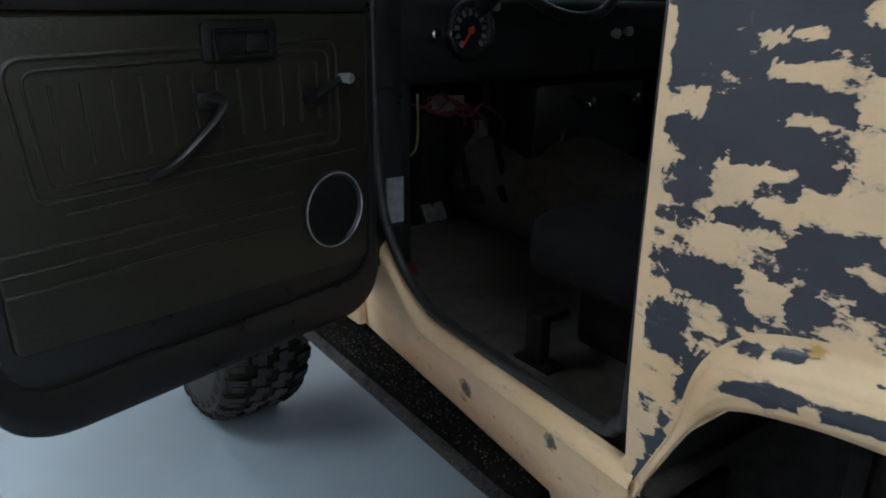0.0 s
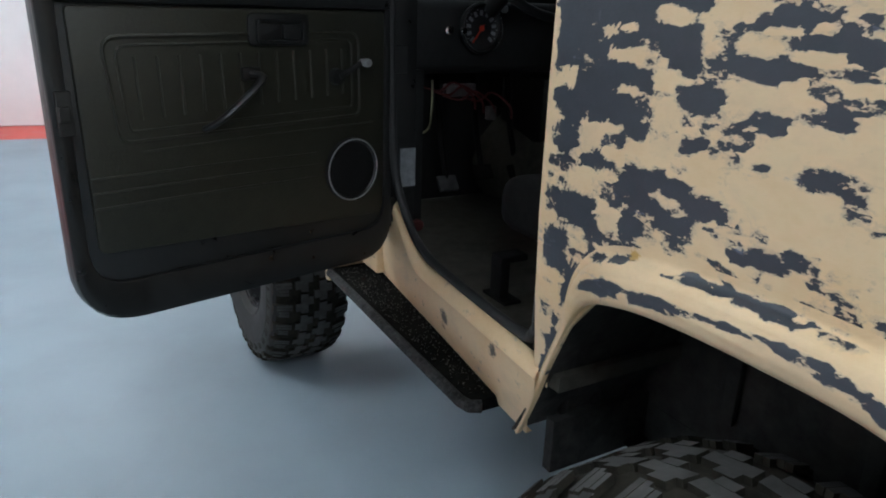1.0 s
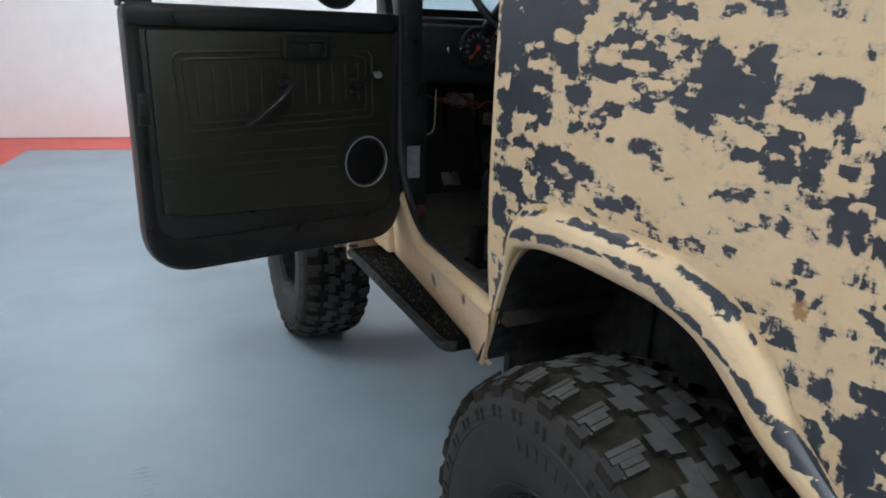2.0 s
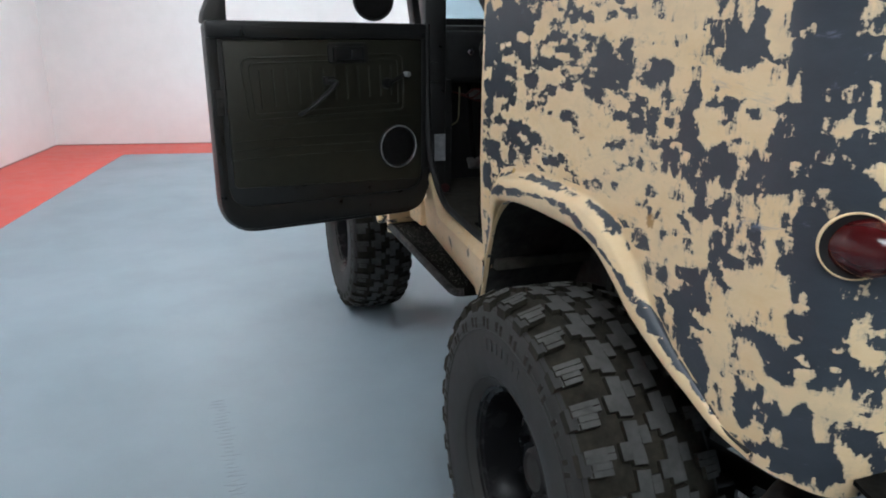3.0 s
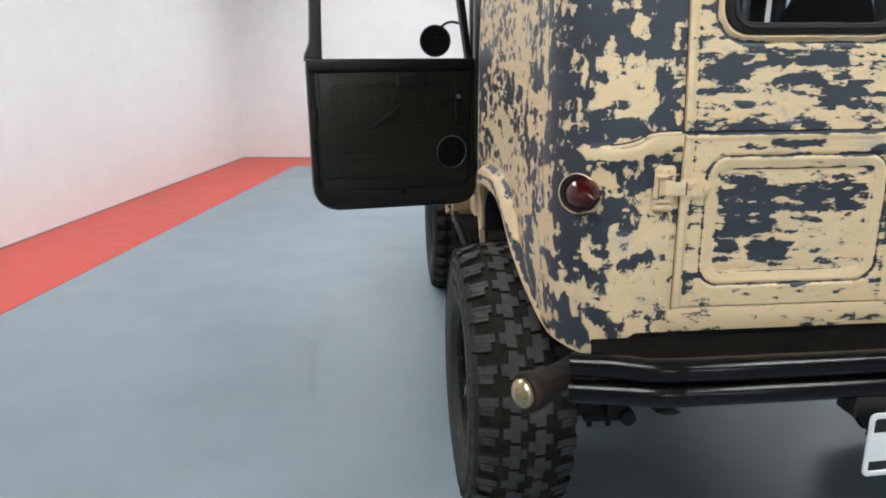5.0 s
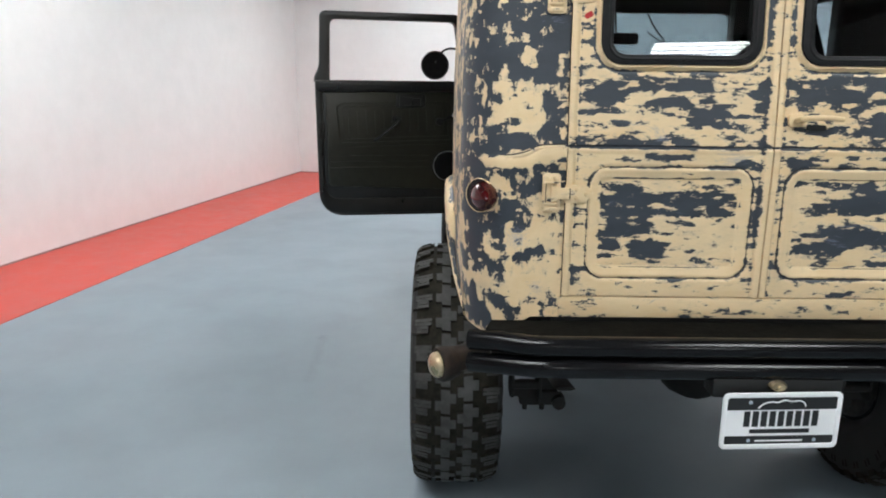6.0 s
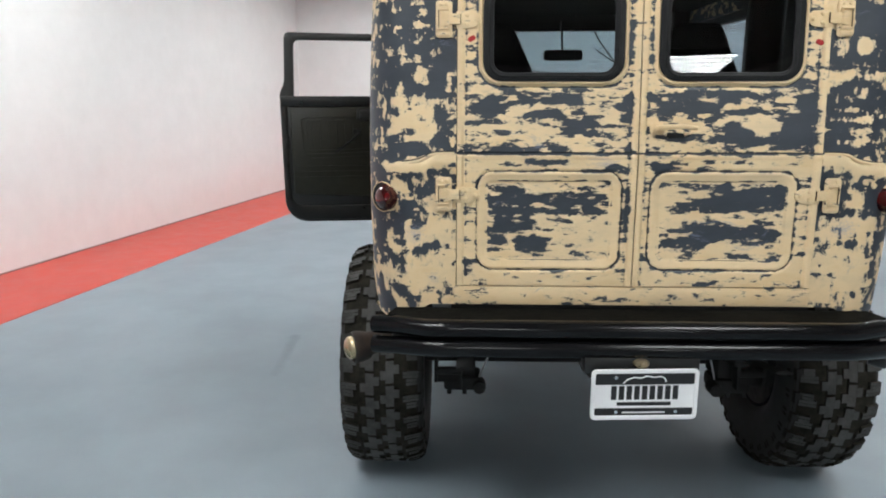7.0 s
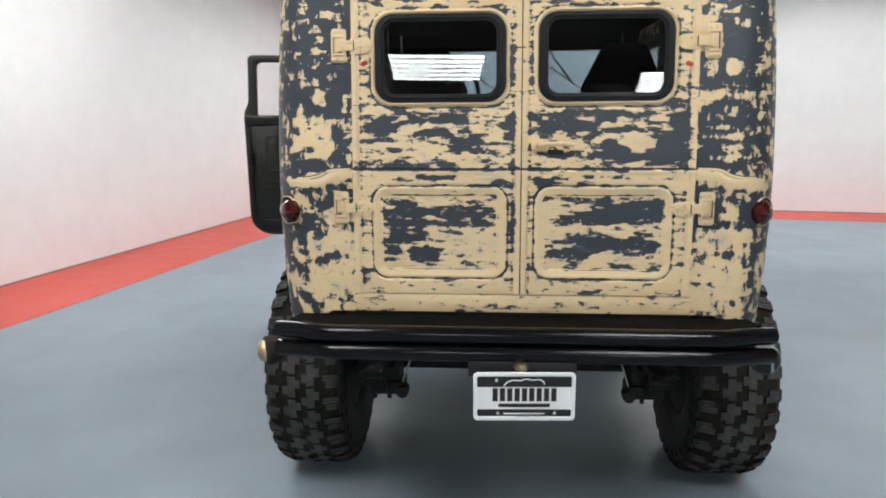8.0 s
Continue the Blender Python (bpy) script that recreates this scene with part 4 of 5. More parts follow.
for side in (1, -1):
    part("door_weatherstrip", opening_seal(side), RUBBER, vehicle, "black rubber strip round the door opening")


def running_board(side):
    out = [(0.700, 1.345), (0.785, 1.345), (0.807, 1.358), (0.812, 1.380), (0.790, 2.205), (0.600, 2.215)]
    b = slab([(side * -x, y) for x, y in out], 0.030, Matrix.Translation((0, 0, 0.614)), 0.004)
    return b


for side in (1, -1):
    board = part("running_board", running_board(side), STEP, vehicle, "black gritty checker-plate side step")
    chips = random.Random(5)
    grains = bmesh.new()
    # Pale specks: highlights on the plate's lumps, put into the colour.
    for k in range(900):
        y = chips.uniform(1.36, 2.19)
        x = -side * chips.uniform(0.66, 0.80 - 0.026 * (y - 1.38))
        r = chips.uniform(0.0008, 0.0026) * (1.6 if chips.random() < 0.15 else 1.0)
        c = Vector((x, y, 0.6455))
        vs = [grains.verts.new(c + Vector((r * math.cos(a) * chips.uniform(0.6, 1.3), r * math.sin(a) * chips.uniform(0.6, 1.3), -0.002))) for a in (0.2, 2.2, 4.3)]
        top = grains.verts.new(c + Vector((0, 0, r * 0.6)))
        for a in range(3):
            grains.faces.new((vs[a], vs[(a + 1) % 3], top))
    part("grit", grains, PALE_SPECKS, board, "pale specks painted as highlights on the lumps of the step", smooth=0, kind="stuff")
    edge = [(0.787, 1.343, 0.630), (0.809, 1.354, 0.630), (0.815, 1.380, 0.630), (0.793, 2.205, 0.630)]
    part("edge_strip", sweep([(side * -x, y, z) for x, y, z in edge], 0.0145, 8), plain("scraped_step_edge", (0.008, 0.008, 0.008), (0.065, 0.065, 0.064), 0.7, 0.0, 90, 0.8, shine=0.15), board, "scraped grey step edge")

# front end, mostly behind the open door
for side in (1, -1):
    part("cowl_side", side_box(side, 0.672, 0.705, 2.055, 2.36, 0.66, 1.43, 0.01), PAINT_SIDE, vehicle, "tan cowl side behind the front wing", wear=lambda x, y, z: -0.15)
    part("wing_flange", lump(side_box(side, 0.60, 0.800, 2.205, 2.235, 0.60, 0.735, 0.006)), PAINT_SIDE, vehicle, "tan rear flange of the front wing with slate chips", wear=lambda x, y, z: -0.08)
    part("front_wing", lump(side_box(side, 0.46, 0.83, 2.56, 3.50, 0.965, 1.02, 0.02), side_box(side, 0.46, 0.83, 3.46, 3.52, 0.80, 0.99, 0.015), moved(box(-0.185, 0.185, -0.015, 0.015, -0.21, 0.21, 0.006), Matrix.Translation((side * -0.645, 2.40, 0.80)) @ Matrix.Rotation(radians(-38), 4, "X"))), PAINT_SIDE, vehicle, "flat-topped tan front wing", wear=lambda x, y, z: 0.0)
part("bonnet", box(-0.47, 0.47, 2.34, 3.50, 1.02, 1.37, 0.05, 3), PAINT_SIDE, vehicle, "tan and slate bonnet", wear=lambda x, y, z: 0.0)
part("grille", box(-0.62, 0.62, 3.50, 3.56, 0.86, 1.33, 0.02), PAINT_SIDE, vehicle, "plain front grille panel", wear=lambda x, y, z: -0.1)
part("firewall", box(-0.66, 0.66, 2.30, 2.335, 0.66, 1.42), DASH_BLACK, vehicle, "black firewall")
part("windscreen_frame", slab(round_rect(1.44, 0.52, 0.05), 0.035, Matrix.Translation((0, 2.16, 1.645)) @ Matrix.Rotation(radians(86), 4, "X"), 0.006, hole=round_rect(1.34, 0.34, 0.04)), BLACK, vehicle, "black upright windscreen frame")
pane = part("windscreen", slab(round_rect(1.36, 0.36, 0.04), 0.005, Matrix.Translation((0, 2.145, 1.645)) @ Matrix.Rotation(radians(86), 4, "X")), GLASS_FRONT, vehicle, "pale blue tinted windscreen", smooth=0)
pane.visible_shadow = False
for x in (-0.30, 0.22):
    part("wiper", lump(sweep([(x, 2.165, 1.84), (x + 0.05, 2.175, 1.76), (x + 0.16, 2.17, 1.62)], 0.005, 6), sweep([(x + 0.02, 2.162, 1.72), (x + 0.26, 2.165, 1.56)], 0.004, 6)), TRIM_BLACK, vehicle, "black wiper arm")
mirror = part("rear_view_mirror", slab(round_rect(0.215, 0.058, 0.02), 0.03, facing(0.032, 1.97, 1.672, (0, -1, 0)), 0.006), TRIM_BLACK, vehicle, "black interior rear view mirror on a stalk")
part("stalk", sweep([(0.032, 1.985, 1.68), (0.032, 2.02, 1.78), (0.032, 2.06, 1.86)], 0.006, 6), TRIM_BLACK, mirror)

# closed door on the far side
far = part("passenger_door", lump(box(0.715, 0.785, 1.17, 1.95, 0.86, 1.46, 0.02), box(0.735, 0.785, 1.17, 1.23, 1.46, 1.83, 0.01), box(0.725, 0.775, 1.89, 1.95, 1.46, 1.83, 0.01), box(0.735, 0.780, 1.2, 1.93, 1.79, 1.84, 0.01)), BLACK, vehicle, "closed far side door, black inside")
part("outer_skin", box(0.788, 0.800, 1.175, 1.945, 0.865, 1.455, 0.005), PAINT_SIDE, far, "tan and slate outer skin", wear=lambda x, y, z: 0.0)


pane = part("door_glass", box(0.750, 0.755, 1.23, 1.89, 1.46, 1.79), GLASS_SIDE, vehicle, "pale blue tinted far side door glass", smooth=0)
pane.visible_shadow = False


# ---- driver's door, swung open ----
DOOR_U = Vector((-0.962, -0.274, 0)).normalized()
DOOR_N = Vector((0.274, -0.962, 0)).normalized()
DOOR = Matrix((( DOOR_U.x, 0, DOOR_N.x, -0.83), (DOOR_U.y, 0, DOOR_N.y, 1.92), (0, 1, 0, 0), (0, 0, 0, 1)))
# local: x from the hinge side to the free edge, y height, z out of the inner face


def rounded(points, radii, n=6):
    """A closed outline with each corner rounded by its own radius."""
    out = []
    count = len(points)
    for i in range(count):
        p, a, b = Vector(points[i]), Vector(points[i - 1]), Vector(points[(i + 1) % count])
        r = radii[i]
        if r <= 0:
            out.append((p.x, p.y))
            continue
        da, db = (a - p).normalized(), (b - p).normalized()
        s, e = p + da * r, p + db * r
        for k in range(n + 1):
            t = k / n
            q = (1 - t) ** 2 * s + 2 * t * (1 - t) * p + t * t * e
            out.append((q.x, q.y))
    return out


def ring_flat(outer, inner, depth, m, bevel=0.0):
    return slab(outer, depth, m, bevel, hole=inner)


def open_door():
    lower = rounded([(-0.140, 0.750), (0.678, 0.768), (0.684, 1.445), (-0.125, 1.445)], [0.12, 0.13, 0.02, 0.02], 8)
    shell = slab(lower, 0.058, DOOR @ Matrix.Translation((0, 0, -0.066)), 0.012)
    upper_out = rounded([(-0.110, 1.44), (0.692, 1.44), (0.688, 1.470), (0.664, 1.520), (0.654, 1.782), (-0.060, 1.782)], [0.01, 0.01, 0.012, 0.02, 0.03, 0.04], 5)
    upper_in = rounded([(-0.080, 1.448), (0.614, 1.448), (0.613, 1.480), (0.612, 1.520), (0.606, 1.744), (-0.030, 1.744)], [0.015, 0.015, 0.01, 0.01, 0.035, 0.03], 5)
    frame_up = ring_flat(upper_out, upper_in, 0.038, DOOR @ Matrix.Translation((0, 0, -0.050)), 0.005)
    door = part("driver_door", lump(shell, frame_up), BLACK, vehicle, "open driver's door with black inner shell and window frame")
    # raised rim round the inner face
    rim_o = rounded([(-0.128, 0.766), (0.683, 0.782), (0.690, 1.435), (-0.118, 1.435)], [0.11, 0.12, 0.03, 0.02], 8)
    rim_i = rounded([(-0.100, 0.845), (0.652, 0.860), (0.654, 1.415), (-0.098, 1.415)], [0.07, 0.08, 0.03, 0.02], 8)
    part("inner_rim", ring_flat(rim_o, rim_i, 0.016, DOOR @ Matrix.Translation((0, 0, -0.012)), 0.006), BLACK, door, "worn black painted door rim")
    # belt rail
    part("belt_rail", slab(rounded([(-0.115, 1.398), (0.690, 1.398), (0.690, 1.452), (-0.115, 1.452)], [0.01] * 4, 3), 0.022, DOOR @ Matrix.Translation((0, 0, -0.012)), 0.008), BLACK, door, "black rail under the door window")
    # outer skin
    part("outer_skin", slab(rounded([(-0.120, 0.772), (0.660, 0.790), (0.664, 1.430), (-0.108, 1.430)], [0.11, 0.12, 0.02, 0.02], 8), 0.006, DOOR @ Matrix.Translation((0, 0, -0.073))), PAINT_SIDE, door, "tan and slate outer skin", wear=lambda x, y, z: 0.02)
    # vinyl panel
    pan_o = rounded([(-0.096, 0.885), (0.632, 0.925), (0.640, 1.392), (-0.100, 1.396)], [0.03, 0.02, 0.012, 0.012], 5)
    panel = part("door_panel", slab(pan_o, 0.012, DOOR @ Matrix.Translation((0, 0, -0.010)), 0.004), VINYL, door, "olive black embossed vinyl door card")
    z0 = 0.003

    def welt(points, r=0.0042, closed=True, per=1):
        pts = [DOOR @ Vector((x, y, z0)) for x, y in points]
        return sweep(pts, r, 6, closed=closed)

    inset = rounded([(-0.018, 1.150), (0.567, 1.140), (0.587, 1.338), (-0.015, 1.348)], [0.02, 0.02, 0.035, 0.03], 5)
    inset2 = rounded([(0.004, 1.172), (0.547, 1.160), (0.563, 1.322), (0.006, 1.330)], [0.012, 0.012, 0.025, 0.02], 5)
    ribs = [welt([(0.036 + 0.0446 * k, 1.308 - 0.0006 * k), (0.032 + 0.0446 * k, 1.205 - 0.0022 * k)], 0.0030, False) for k in range(12)]
    lines = [welt([(0.110, 1.068 - d), (0.350, 1.074 - d), (0.632, 1.076 - d)], 0.0034, False) for d in (0.0, 0.029, 0.059)]
    lines.append(welt([(-0.06, 1.128), (0.3, 1.124), (0.53, 1.118)], 0.003, False))
    for w in [welt(inset), welt(inset2, 0.003)] + lines:
        part("welt", w, VINYL, panel)
    for r in ribs:
        part("rib", r, VINYL, panel)
    # latch
    esc = part("latch_bezel", slab(round_rect(0.155, 0.068, 0.014), 0.010, DOOR @ Matrix.Translation((0.206, 1.352, 0.0)), 0.004), TRIM_BLACK, door, "black inside door latch bezel")
    part("latch_cup", ring_flat(round_rect(0.122, 0.050, 0.008), round_rect(0.106, 0.036, 0.005), 0.010, DOOR @ Matrix.Translation((0.206, 1.348, 0.008)), 0.002), TRIM_BLACK, esc)
    part("latch_lever", slab(round_rect(0.045, 0.032, 0.006), 0.013, DOOR @ Matrix.Translation((0.180, 1.348, 0.006)), 0.003), TRIM_BLACK, esc, "black latch paddle")
    # pull strap
    pull = [(0.286, 1.262, 0.012), (0.272, 1.258, 0.038), (0.288, 1.242, 0.046), (0.330, 1.208, 0.046), (0.374, 1.172, 0.036), (0.398, 1.152, 0.010)]
    part("pull_handle", lump(sweep([DOOR @ Vector(p) for p in smooth_path(pull, 5)], 0.0095, 10, 0.8), moved(box(-0.022, 0.022, -0.014, 0.014, 0, 0.016, 0.005), DOOR @ Matrix.Translation((0.284, 1.262, 0.002)))), TRIM_BLACK, door, "black curved door pull")
    # window winder
    crank = part("window_winder", lump(lathe([(0, 0.018), (0.018, 0.016), (0.020, 0.004), (0.020, 0)], 18, DOOR @ Matrix.Translation((0.054, 1.246, 0.002))), sweep([DOOR @ Vector(p) for p in ((0.054, 1.246, 0.016), (0.018, 1.261, 0.018), (-0.016, 1.276, 0.016))], [0.008, 0.0075, 0.007], 8)), TRIM_BLACK, door, "black window winder")
    part("knob", lathe([(0, 0.032), (0.009, 0.030), (0.0105, 0.022), (0.008, 0.0), (0, 0)], 16, DOOR @ Matrix.Translation((-0.019, 1.277, 0.010))), ALLOY, crank, "pale winder knob")
    # loudspeaker
    ring = [(0.060, 0), (0.073, 0), (0.0735, 0.008), (0.072, 0.012), (0.069, 0.013), (0.066, 0.011), (0.064, 0.006), (0.060, 0.003)]
    spk = part("loudspeaker", lathe([(0.064, 0.0), (0.064, 0.007), (0.055, 0.010), (0.03, 0.013), (0, 0.014)], 40, DOOR @ Matrix.Translation((0.010, 1.016, 0.001)) @ Matrix.Diagonal((1.09, 1.09, 1, 1))), CLOTH, door, "round black loudspeaker in the door card")
    part("chrome_ring", lathe([(0.0675, 0.010), (0.069, 0.0125), (0.0712, 0.0125), (0.0725, 0.009)], 48, DOOR @ Matrix.Translation((0.010, 1.016, 0.002)) @ Matrix.Diagonal((1.09, 1.09, 1, 1)), False), RING, spk, "thin bright speaker ring")
    part("speaker_bezel", lathe(ring, 48, DOOR @ Matrix.Translation((0.010, 1.016, 0.001)) @ Matrix.Diagonal((1.09, 1.09, 1, 1))), TRIM_BLACK, spk)
    # striker on the free edge
    part("door_lock", lump(moved(box(-0.014, 0.014, -0.040, 0.040, 0, 0.012, 0.003), DOOR @ Matrix.Translation((0.664, 1.205, 0.003))), moved(box(-0.010, 0.010, -0.014, 0.014, 0, 0.02, 0.003), DOOR @ Matrix.Translation((0.668, 1.205, 0.006)))), CHASSIS, door, "dark steel door lock")
    # round wing mirror on the hinge side, seen through the window
    mir = part("wing_mirror", lathe([(0, -0.030), (0.040, -0.026), (0.066, -0.010), (0.073, 0.010), (0.0735, 0.016), (0.071, 0.019), (0.068, 0.017), (0.066, 0.010), (0, 0.008)], 40, facing(-0.905, 1.985, 1.532, (-0.1, -1, 0))), TRIM_BLACK, door, "round black wing mirror on a thin arm")
    part("mirror_face", lathe([(0.0655, 0.0105), (0, 0.0105)], 36, facing(-0.905, 1.985, 1.532, (-0.1, -1, 0))), CLOTH, mir, "dull black mirror face")
    part("mirror_arm", sweep(smooth_path([(-0.905, 1.975, 1.545), (-0.87, 2.00, 1.60), (-0.82, 2.02, 1.62), (-0.745, 2.03, 1.60)], 5), 0.006, 8), TRIM_BLACK, mir)
    return door


open_door()
for z in (0.885, 1.28):
    part("door_hinge", lump(lathe([(0, -0.04), (0.012, -0.04), (0.012, 0.04), (0, 0.04)], 12, Matrix.Translation((-0.712, 1.985, z))), box(-0.735, -0.665, 1.952, 1.980, z - 0.035, z + 0.035, 0.003)), BLACK, vehicle, "black painted door hinge")

# ---- wheels ----
R_TYRE = 0.441


def block(b, a0, a1, x0, x1, r0, r1, skew=0.0, chamfer=0.9, dirty=0):
    """A raised tread block between two angles and two widths."""
    vs = []
    am, xm = (a0 + a1) / 2, (x0 + x1) / 2
    for r, k in ((r0, 1.0), (r1, chamfer)):
        for a, x in ((a0, x0), (a1, x0), (a1, x1), (a0, x1)):
            aa = am + (a - am) * k + skew * (x - xm)
            xx = xm + (x - xm) * k
            drop = 0.6 * max(0, abs(xx) - 0.085) ** 2 / 0.1
            rr = r - drop
            vs.append(b.verts.new((xx, rr * math.sin(aa), rr * math.cos(aa))))
    lo, hi = vs[:4], vs[4:]
    b.faces.new(hi).material_index = dirty
    for i in range(4):
        b.faces.new((lo[i], lo[(i + 1) % 4], hi[(i + 1) % 4], hi[i])).material_index = 1


def tread():
    b = bmesh.new()
    n = 31
    d = 2 * math.pi / n
    r0, r1 = R_TYRE - 0.013, R_TYRE
    for i in range(n):
        a = i * d
        for s, ph in ((-1, 0.0), (1, 0.5)):
            aa = a + ph * d
            # stepped shoulder block cut into four slats
            for k in range(4):
                inner, outer = (0.094, 0.130) if k < 2 else (0.082, 0.138)
                block(b, aa + d * (0.08 + 0.145 * k), aa + d * (0.208 + 0.145 * k), s * inner, s * outer, r0, r1, 0, 0.97)
            block(b, aa + d * 0.09, aa + d * 0.65, s * 0.096, s * 0.134, r0, r1 - 0.004, 0, 1.0)
            # buttress under it, and small lugs on the upper sidewall
            block(b, aa + d * 0.10, aa + d * 0.64, s * 0.130, s * 0.1465, r0 - 0.040, r1 - 0.004, 0, 0.90, 2)
            block(b, aa + d * 0.70, aa + d * 0.98, s * 0.134, s * 0.1455, r0 - 0.040, r1 - 0.024, 0, 0.85, 2)
            block(b, aa + d * 0.16, aa + d * 0.30, s * 0.145, s * 0.1525, r0 - 0.046, r0 - 0.022, 0.8, 0.85, 2)
            block(b, aa + d * 0.44, aa + d * 0.58, s * 0.145, s * 0.1525, r0 - 0.042, r0 - 0.020, -0.8, 0.85, 2)
            # interlocking crosses
            bb = a + (0.15 if s < 0 else 0.65) * d
            c = s * 0.036
            block(b, bb, bb + d * 0.93, c - 0.0150, c + 0.0150, r0, r1, 0.2 * s, 0.96)
            block(b, bb + d * 0.14, bb + d * 0.52, c - 0.034, c - 0.013, r0, r1 - 0.0006, 0, 0.97)
            block(b, bb + d * 0.40, bb + d * 0.78, c + 0.013, c + 0.034, r0, r1 - 0.0006, 0, 0.97)
    bmesh.ops.recalc_face_normals(b, faces=b.faces[:])
    return b


def wheel_at(x, y, turn=0.0):
    right = x > 0
    m = Matrix.Translation((x, y, R_TYRE + FLOOR_Z - 0.004)) @ Matrix.Rotation(radians((180 if right else 0) + turn), 4, "Z")
    to_axle = Matrix.Rotation(radians(-90), 4, "Y")
    rim_prof = [(0.205, 0.120), (0.212, 0.124), (0.212, 0.116), (0.196, 0.108), (0.192, 0.070), (0.178, 0.040), (0.178, -0.10), (0.205, -0.118), (0.210, -0.124), (0.200, -0.124), (0.170, -0.10), (0.170, 0.0), (0.165, 0.020), (0.150, 0.026), (0.12, 0.040), (0.085, 0.046), (0.06, 0.030)]
    lugs = [lathe([(0.010, 0), (0.010, 0.016), (0.006, 0.022), (0, 0.022)], 6, Matrix.Translation((0.085 * math.cos(k * math.pi / 3), 0.085 * math.sin(k * math.pi / 3), 0.042))) for k in range(6)]
    rim = part("wheel", moved(lump(lathe(rim_prof, 40), *lugs), to_axle), RIM, vehicle, "black steel wheel with a chunky off-road tyre")
    side = [(0.206, 0.112), (0.214, 0.122), (0.232, 0.139), (0.255, 0.147), (0.290, 0.1515), (0.330, 0.1525), (0.365, 0.1515), (0.388, 0.149), (0.402, 0.141), (0.412, 0.118)]
    prof = side + [(R_TYRE - 0.017, 0.085), (R_TYRE - 0.016, 0.0), (R_TYRE - 0.017, -0.085)] + [(r, -h) for r, h in side[::-1]]
    part("hub", moved(lathe([(0.062, 0.026), (0.058, 0.030), (0.055, 0.058), (0.046, 0.066), (0.040, 0.060), (0, 0.058)], 24), to_axle), CHASSIS, rim, "grimy wheel hub")
    crown = [(0.400, 0.143), (0.4125, 0.120), (R_TYRE - 0.0125, 0.086), (R_TYRE - 0.0115, 0.0), (R_TYRE - 0.0125, -0.086), (0.4125, -0.120), (0.400, -0.143)]
    part("tread_base", moved(lathe(crown, 64), to_axle), GROOVE, rim, "dusty brown tread grooves")
    part("brake_drum", moved(lathe([(0, -0.122), (0.204, -0.122), (0.204, -0.114), (0, -0.114)], 36), to_axle), WELL, rim, "dark backing plate")
    part("brake_drum", moved(lathe([(0, -0.10), (0.168, -0.10), (0.168, -0.03), (0, -0.03)], 30), to_axle), CHASSIS, rim, "grimy brake drum")
    tyre = part("tyre", moved(lathe(prof, 64), to_axle), SIDEWALL, rim, "black rubber tyre carcass")
    blocks = part("tread", tread(), [TREAD, GROOVE, SIDEWALL], rim, "scuffed grey chunky tread blocks", smooth=0)
    ribs = lump(*[lathe([(r - 0.004, h - 0.002), (r, h + 0.0035), (r + 0.004, h - 0.002)], 64) for r, h in ((0.236, 0.140), (0.352, 0.1505), (0.366, 0.149))])
    part("sidewall_ribs", moved(ribs, to_axle), SIDEWALL, rim)
    for k in range(7):
        part("raised_mark", moved(box(-0.007, 0.007, -0.013, 0.013, 0, 0.0022, 0.0006, 1), to_axle @ Matrix.Rotation(radians(-14 + 5.2 * k), 4, "Z") @ Matrix.Translation((0.318, 0, 0.1520)) @ Matrix.Rotation(radians(90), 4, "Z")), SIDEWALL, rim)
    rim.matrix_parent_inverse = VEHICLE_AT.inverted()
    rim.matrix_basis = m
    return rim


wheel_at(-0.802, 0.675)
wheel_at(0.806, 0.675)
wheel_at(-0.715, 3.03)
wheel_at(0.715, 3.03)

# ---- rear bumper and plate ----
def bumper_tube(z, end):
    half = [(-0.775, -0.058, end), (-0.70, -0.092, end + 0.008), (-0.62, -0.127, z - 0.004), (-0.585, -0.138, z - 0.001), (-0.55, -0.142, z)]
    return sweep(half + [(-x, y, zz) for x, y, zz in half[::-1]], 0.0275, 18)


bumper = part("rear_bumper", bumper_tube(0.789, 0.776), GLOSS, vehicle, "black double-tube rear bumper")
part("lower_tube", bumper_tube(0.732, 0.713), GLOSS, bumper, "gloss black lower bumper tube")
part("top_plate", slab([(-0.715, -0.001), (-0.735, -0.068), (-0.62, -0.118), (-0.55, -0.135), (0.55, -0.135), (0.62, -0.118), (0.735, -0.068), (0.715, -0.001)], 0.008, Matrix.Translation((0, 0, 0.8035))), STEP, bumper, "black gritty bumper tread plate")
part("bumper_beam", box(-0.72, 0.72, -0.085, -0.03, 0.712, 0.802, 0.008), BLACK, bumper, "black steel beam behind the tubes")
